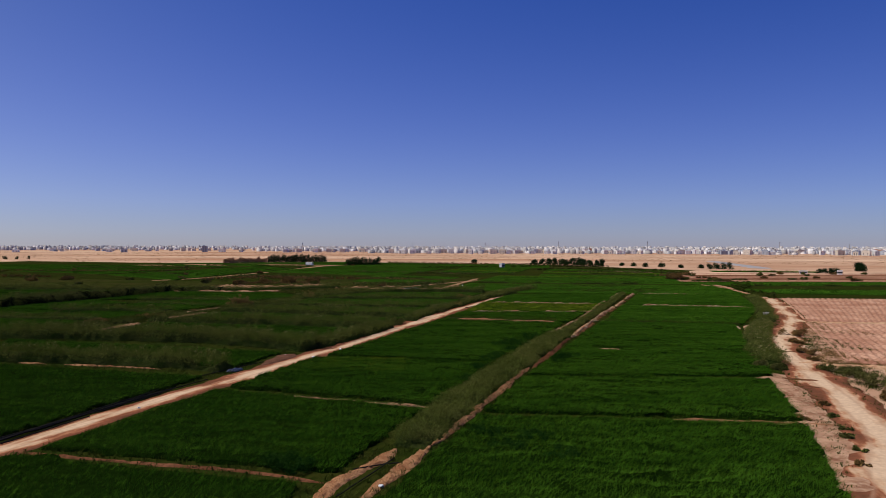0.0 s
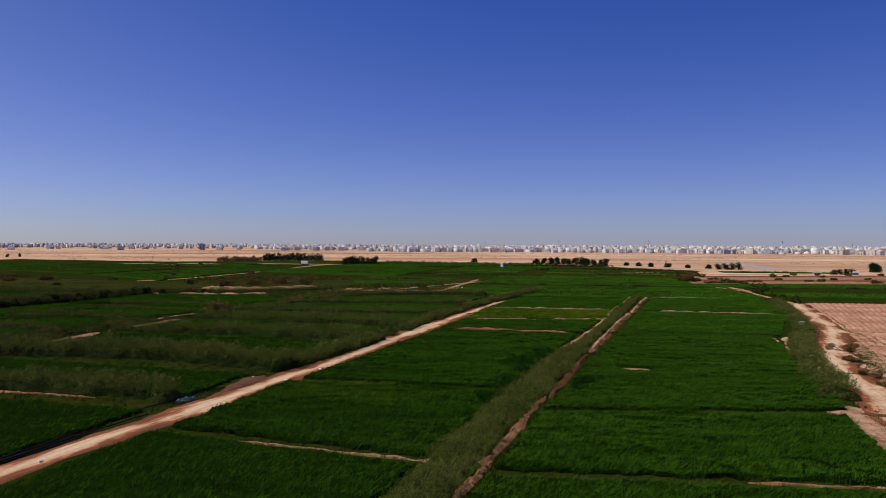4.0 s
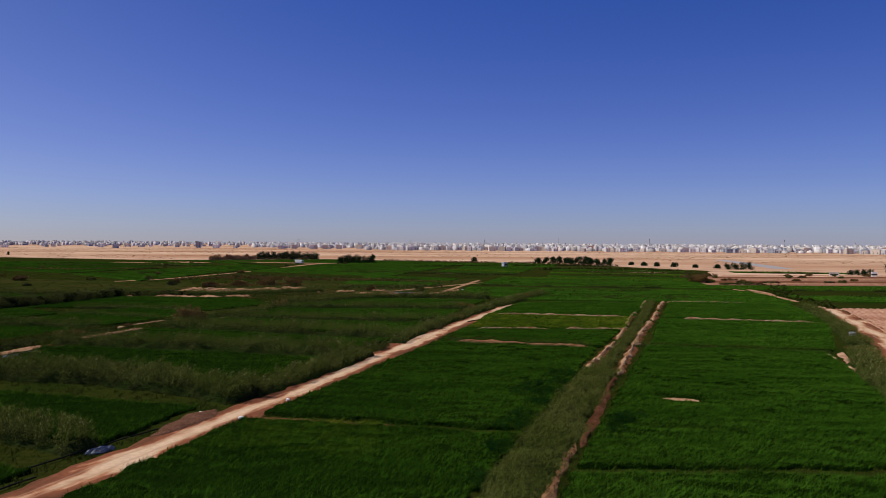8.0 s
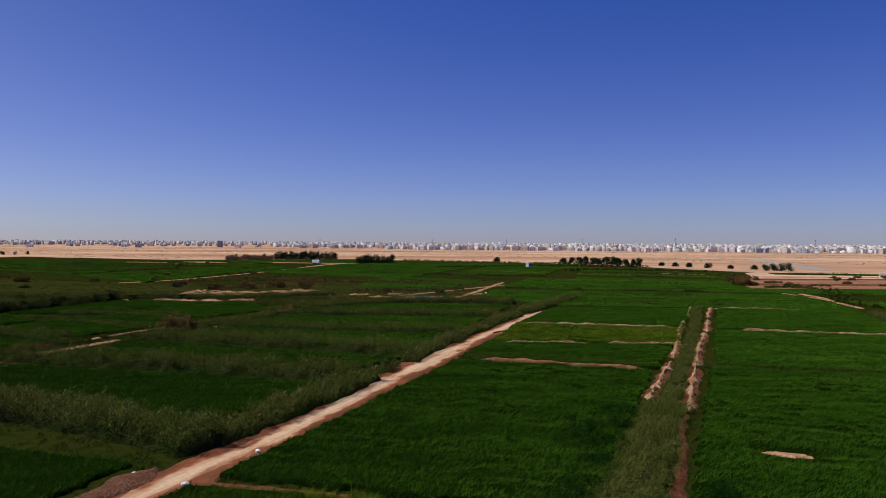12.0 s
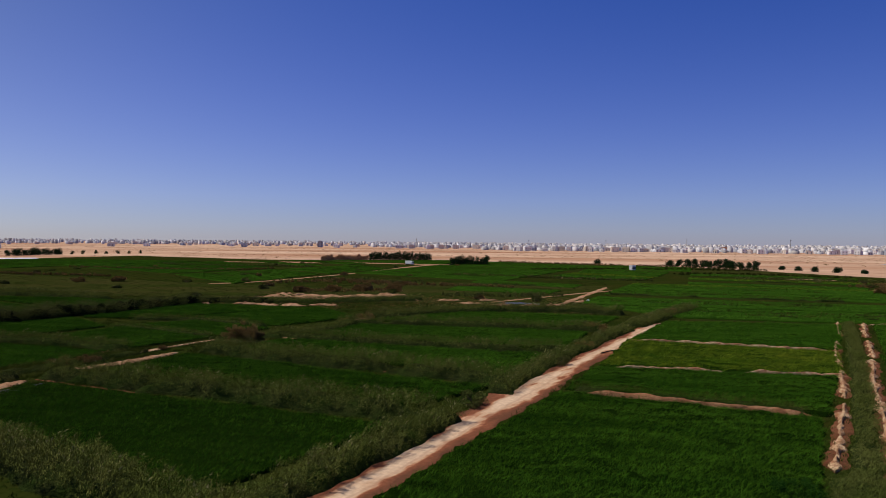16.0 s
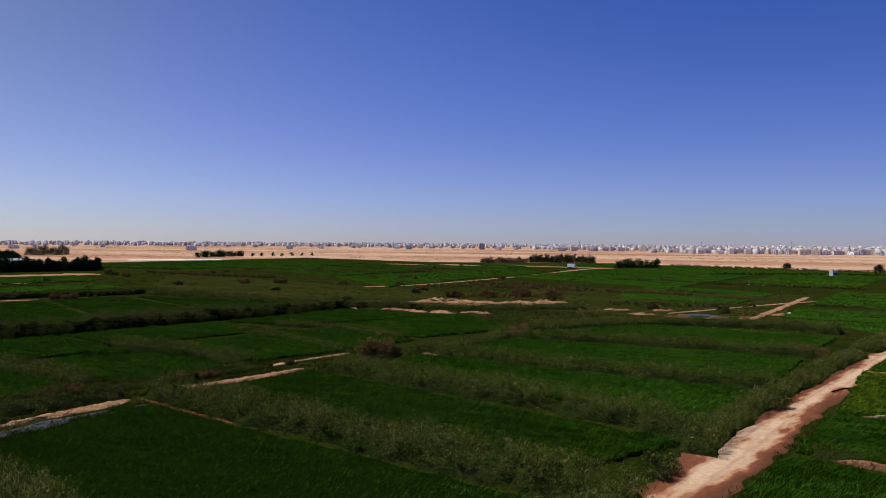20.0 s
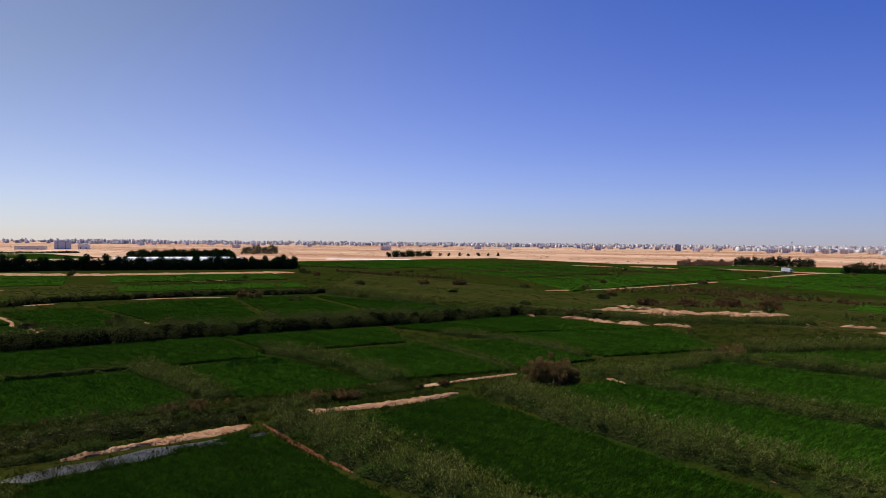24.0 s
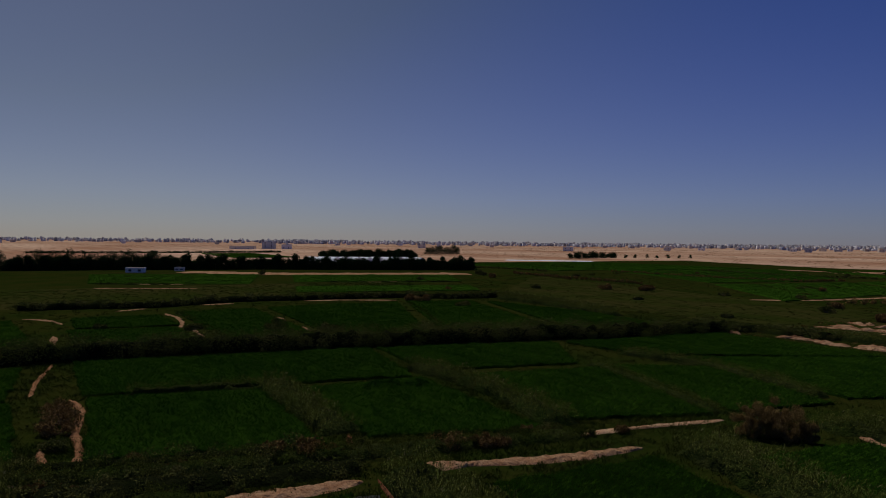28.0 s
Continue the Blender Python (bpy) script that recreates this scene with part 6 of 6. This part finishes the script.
def lush_clump(x, y, r, h, seed):
    """Rank broad-leaved growth that overtops the crop."""
    g = np.random.default_rng(seed)
    m = 14
    ang, out = g.uniform(0, 6.283, m), r * np.sqrt(g.random(m))
    rad = h * g.uniform(0.22, 0.42, m)
    cs = np.c_[x + np.cos(ang) * out, y + np.sin(ang) * out, np.maximum(rad, (h - rad) * g.uniform(0.35, 1.0, m))]
    v, f = leaf_cloud(cs, rad * 1.4, 130, 0.15)
    tagged(put("rank_growth", mesh_np("rank_growth", v, f), M_LUSH), "rank dark green growth overtopping the crop", "plants", "rank growth in the crop", "stuff")


for k, (x, y, r, h) in enumerate([(11.0, 122.6, 2.2, 1.4), (13.6, 122.0, 1.8, 1.5), (11.4, 116.4, 1.8, 1.3), (9.0, 110.8, 1.6, 1.3), (17.4, 134.6, 1.8, 1.3), (15.2, 128.4, 2.0, 1.4), (7.6, 107.0, 1.8, 1.2), (5.6, 99.6, 1.4, 1.2), (3.0, 91.0, 1.3, 1.2), (12.2, 127.0, 1.6, 1.2),
                                  (18.6, 108.6, 1.7, 1.3), (20.6, 110.8, 1.3, 1.1), (17.6, 105.8, 1.2, 1.1), (4.2, 65.6, 1.8, 1.1), (5.8, 61.4, 1.6, 1.1), (8.4, 63.6, 1.8, 1.1), (10.0, 58.6, 1.5, 1.0), (-13.0, 56.4, 1.8, 1.1), (-11.6, 55.2, 1.3, 1.1), (-94.5, 190.6, 1.6, 1.3), (-98.5, 178.8, 2.2, 1.1), (-97.4, 183.2, 1.8, 1.0)]):
    lush_clump(x, y, r, h, 700 + k)
weeds(2600, -25, -6, 97, 109.3, 0.75, 73, name="yellow_weeds", label="yellowing weeds in the corner of a crop bed", material=M_BLADE_B, wide=0.06, away=[(MAIN, 2.9)])

# ---- ragged edges of bare soil ----
fringe(MAIN, 3.6, 0.4, 5.0, 21)
fringe(SIDE, 2.9, 0.4, 4.0, 22)
fringe(CANAL, 1.5, 0.4, 6.0, 23)
fringe([(-74.2, 139), (-72.3, 148), (-70.4, 160), (-66.9, 173.4), (-63.5, 185.4)], 1.3, 0.35, 6.0, 24)
for k, line in enumerate(RED_BUNDS):
    fringe(line, 0.65, 0.4, 5.0, 40 + k)
for k, line in enumerate(PALE_BUNDS[:10]):
    fringe(line, 0.5, 0.4, 5.0, 60 + k)
for k, line in enumerate(BANKS):
    fringe(line, 0.8, 0.45, 5.0, 80 + k)
# dark red patches and pale ruts on the tracks
PATCHES = [(58.5, 117.5, 3.0, 0.8, 10), (49.0, 92.5, 3.4, 0.9, 150), (47.0, 88.0, 2.2, 0.7, 140), (66.5, 137.5, 2.0, 0.5, 60), (44.5, 82, 1.8, 0.8, 60)]
for k, (x, y, rx, ry, turn) in enumerate(PATCHES):
    blob(x, y, rx, ry, turn, M_RED, "dark_red_patch", "dark reddish patch on the sandy track", "damp soil", 0.025, 2.3 * k, 0.10)
for k, (x, y, rx, ry, turn) in enumerate([(60, 104, 3.2, 1.2, -10), (57, 106.5, 2.4, 1.0, 0)]):
    blob(x, y, rx, ry, turn, M_SAND, "verge_sand", "pale sand on the crumbling verge", "bare ground", 0.1, 3.1 * k, 0.1)


def mast(x, y, h, seed):
    """A slender mast with a head of antennas."""
    base = new("mast")
    base.location = (x, y, float(rise(np.float64(x), np.float64(y))))
    bm = bmesh.new()
    limb(bm, (0, 0, 0), (0, 0, h), 1.1, 0.5, 6)
    part("pole", bm, M_METAL, base)
    bm = bmesh.new()
    box(bm, -1.6, -1.6, h - 4, 1.6, 1.6, h - 1)
    part("antenna_head", bm, M_GREY, base)
    tagged(base, "slender grey mast above the distant town", "mast", "masts of the town")


for k, (a, r, h) in enumerate([(16.5, 2350, 34), (3.5, 2500, 30), (-2.5, 2400, 28), (26.0, 2300, 32), (30.5, 2500, 26), (-11.5, 2600, 30), (9.5, 2700, 36)]):
    mast(math.sin(radians(a)) * r, math.cos(radians(a)) * r, h, k)

low = random.Random(77)
for k in range(34):
    f = low.random()
    x, y = -86 + 17 * f + low.uniform(-2.0, 1.6), 136 + 52 * f + low.uniform(-2, 2)
    bush(x, y, low.uniform(0.7, 1.5), low.uniform(0.7, 1.4), (M_SHRUB, M_DRY, M_WEED)[k % 3], leaves=90, size=0.17, seed=600 + k, label="low scrubby bush on the weedy canal margin")
strip("weedy_verge", [(60, 104), (66.5, 118), (75, 138), (88, 163)], 5.0, M_VERGE, 0.02, 0.08, label="reddish weedy verge beside the ploughed field", category="verge", seed=15, wobble=0.5, taper=5)
for k, (x0, x1, y0, y1) in enumerate([(54, 63, 84, 106), (58, 67, 104, 120), (64, 75, 118, 142), (73, 88, 140, 164)]):
    weeds(700, x0, x1, y0, y1, 0.5, 171 + k, away=[(SIDE, 3.6)], name="verge_weeds", label="sparse weeds on the reddish verge", material=(M_WEED, M_DRY)[k % 2])
weeds(4200, 26, 48, 44, 100, 0.26, 72, away=[(SIDE, 2.6)], name="verge_weeds", label="sparse weeds on the sandy verge")
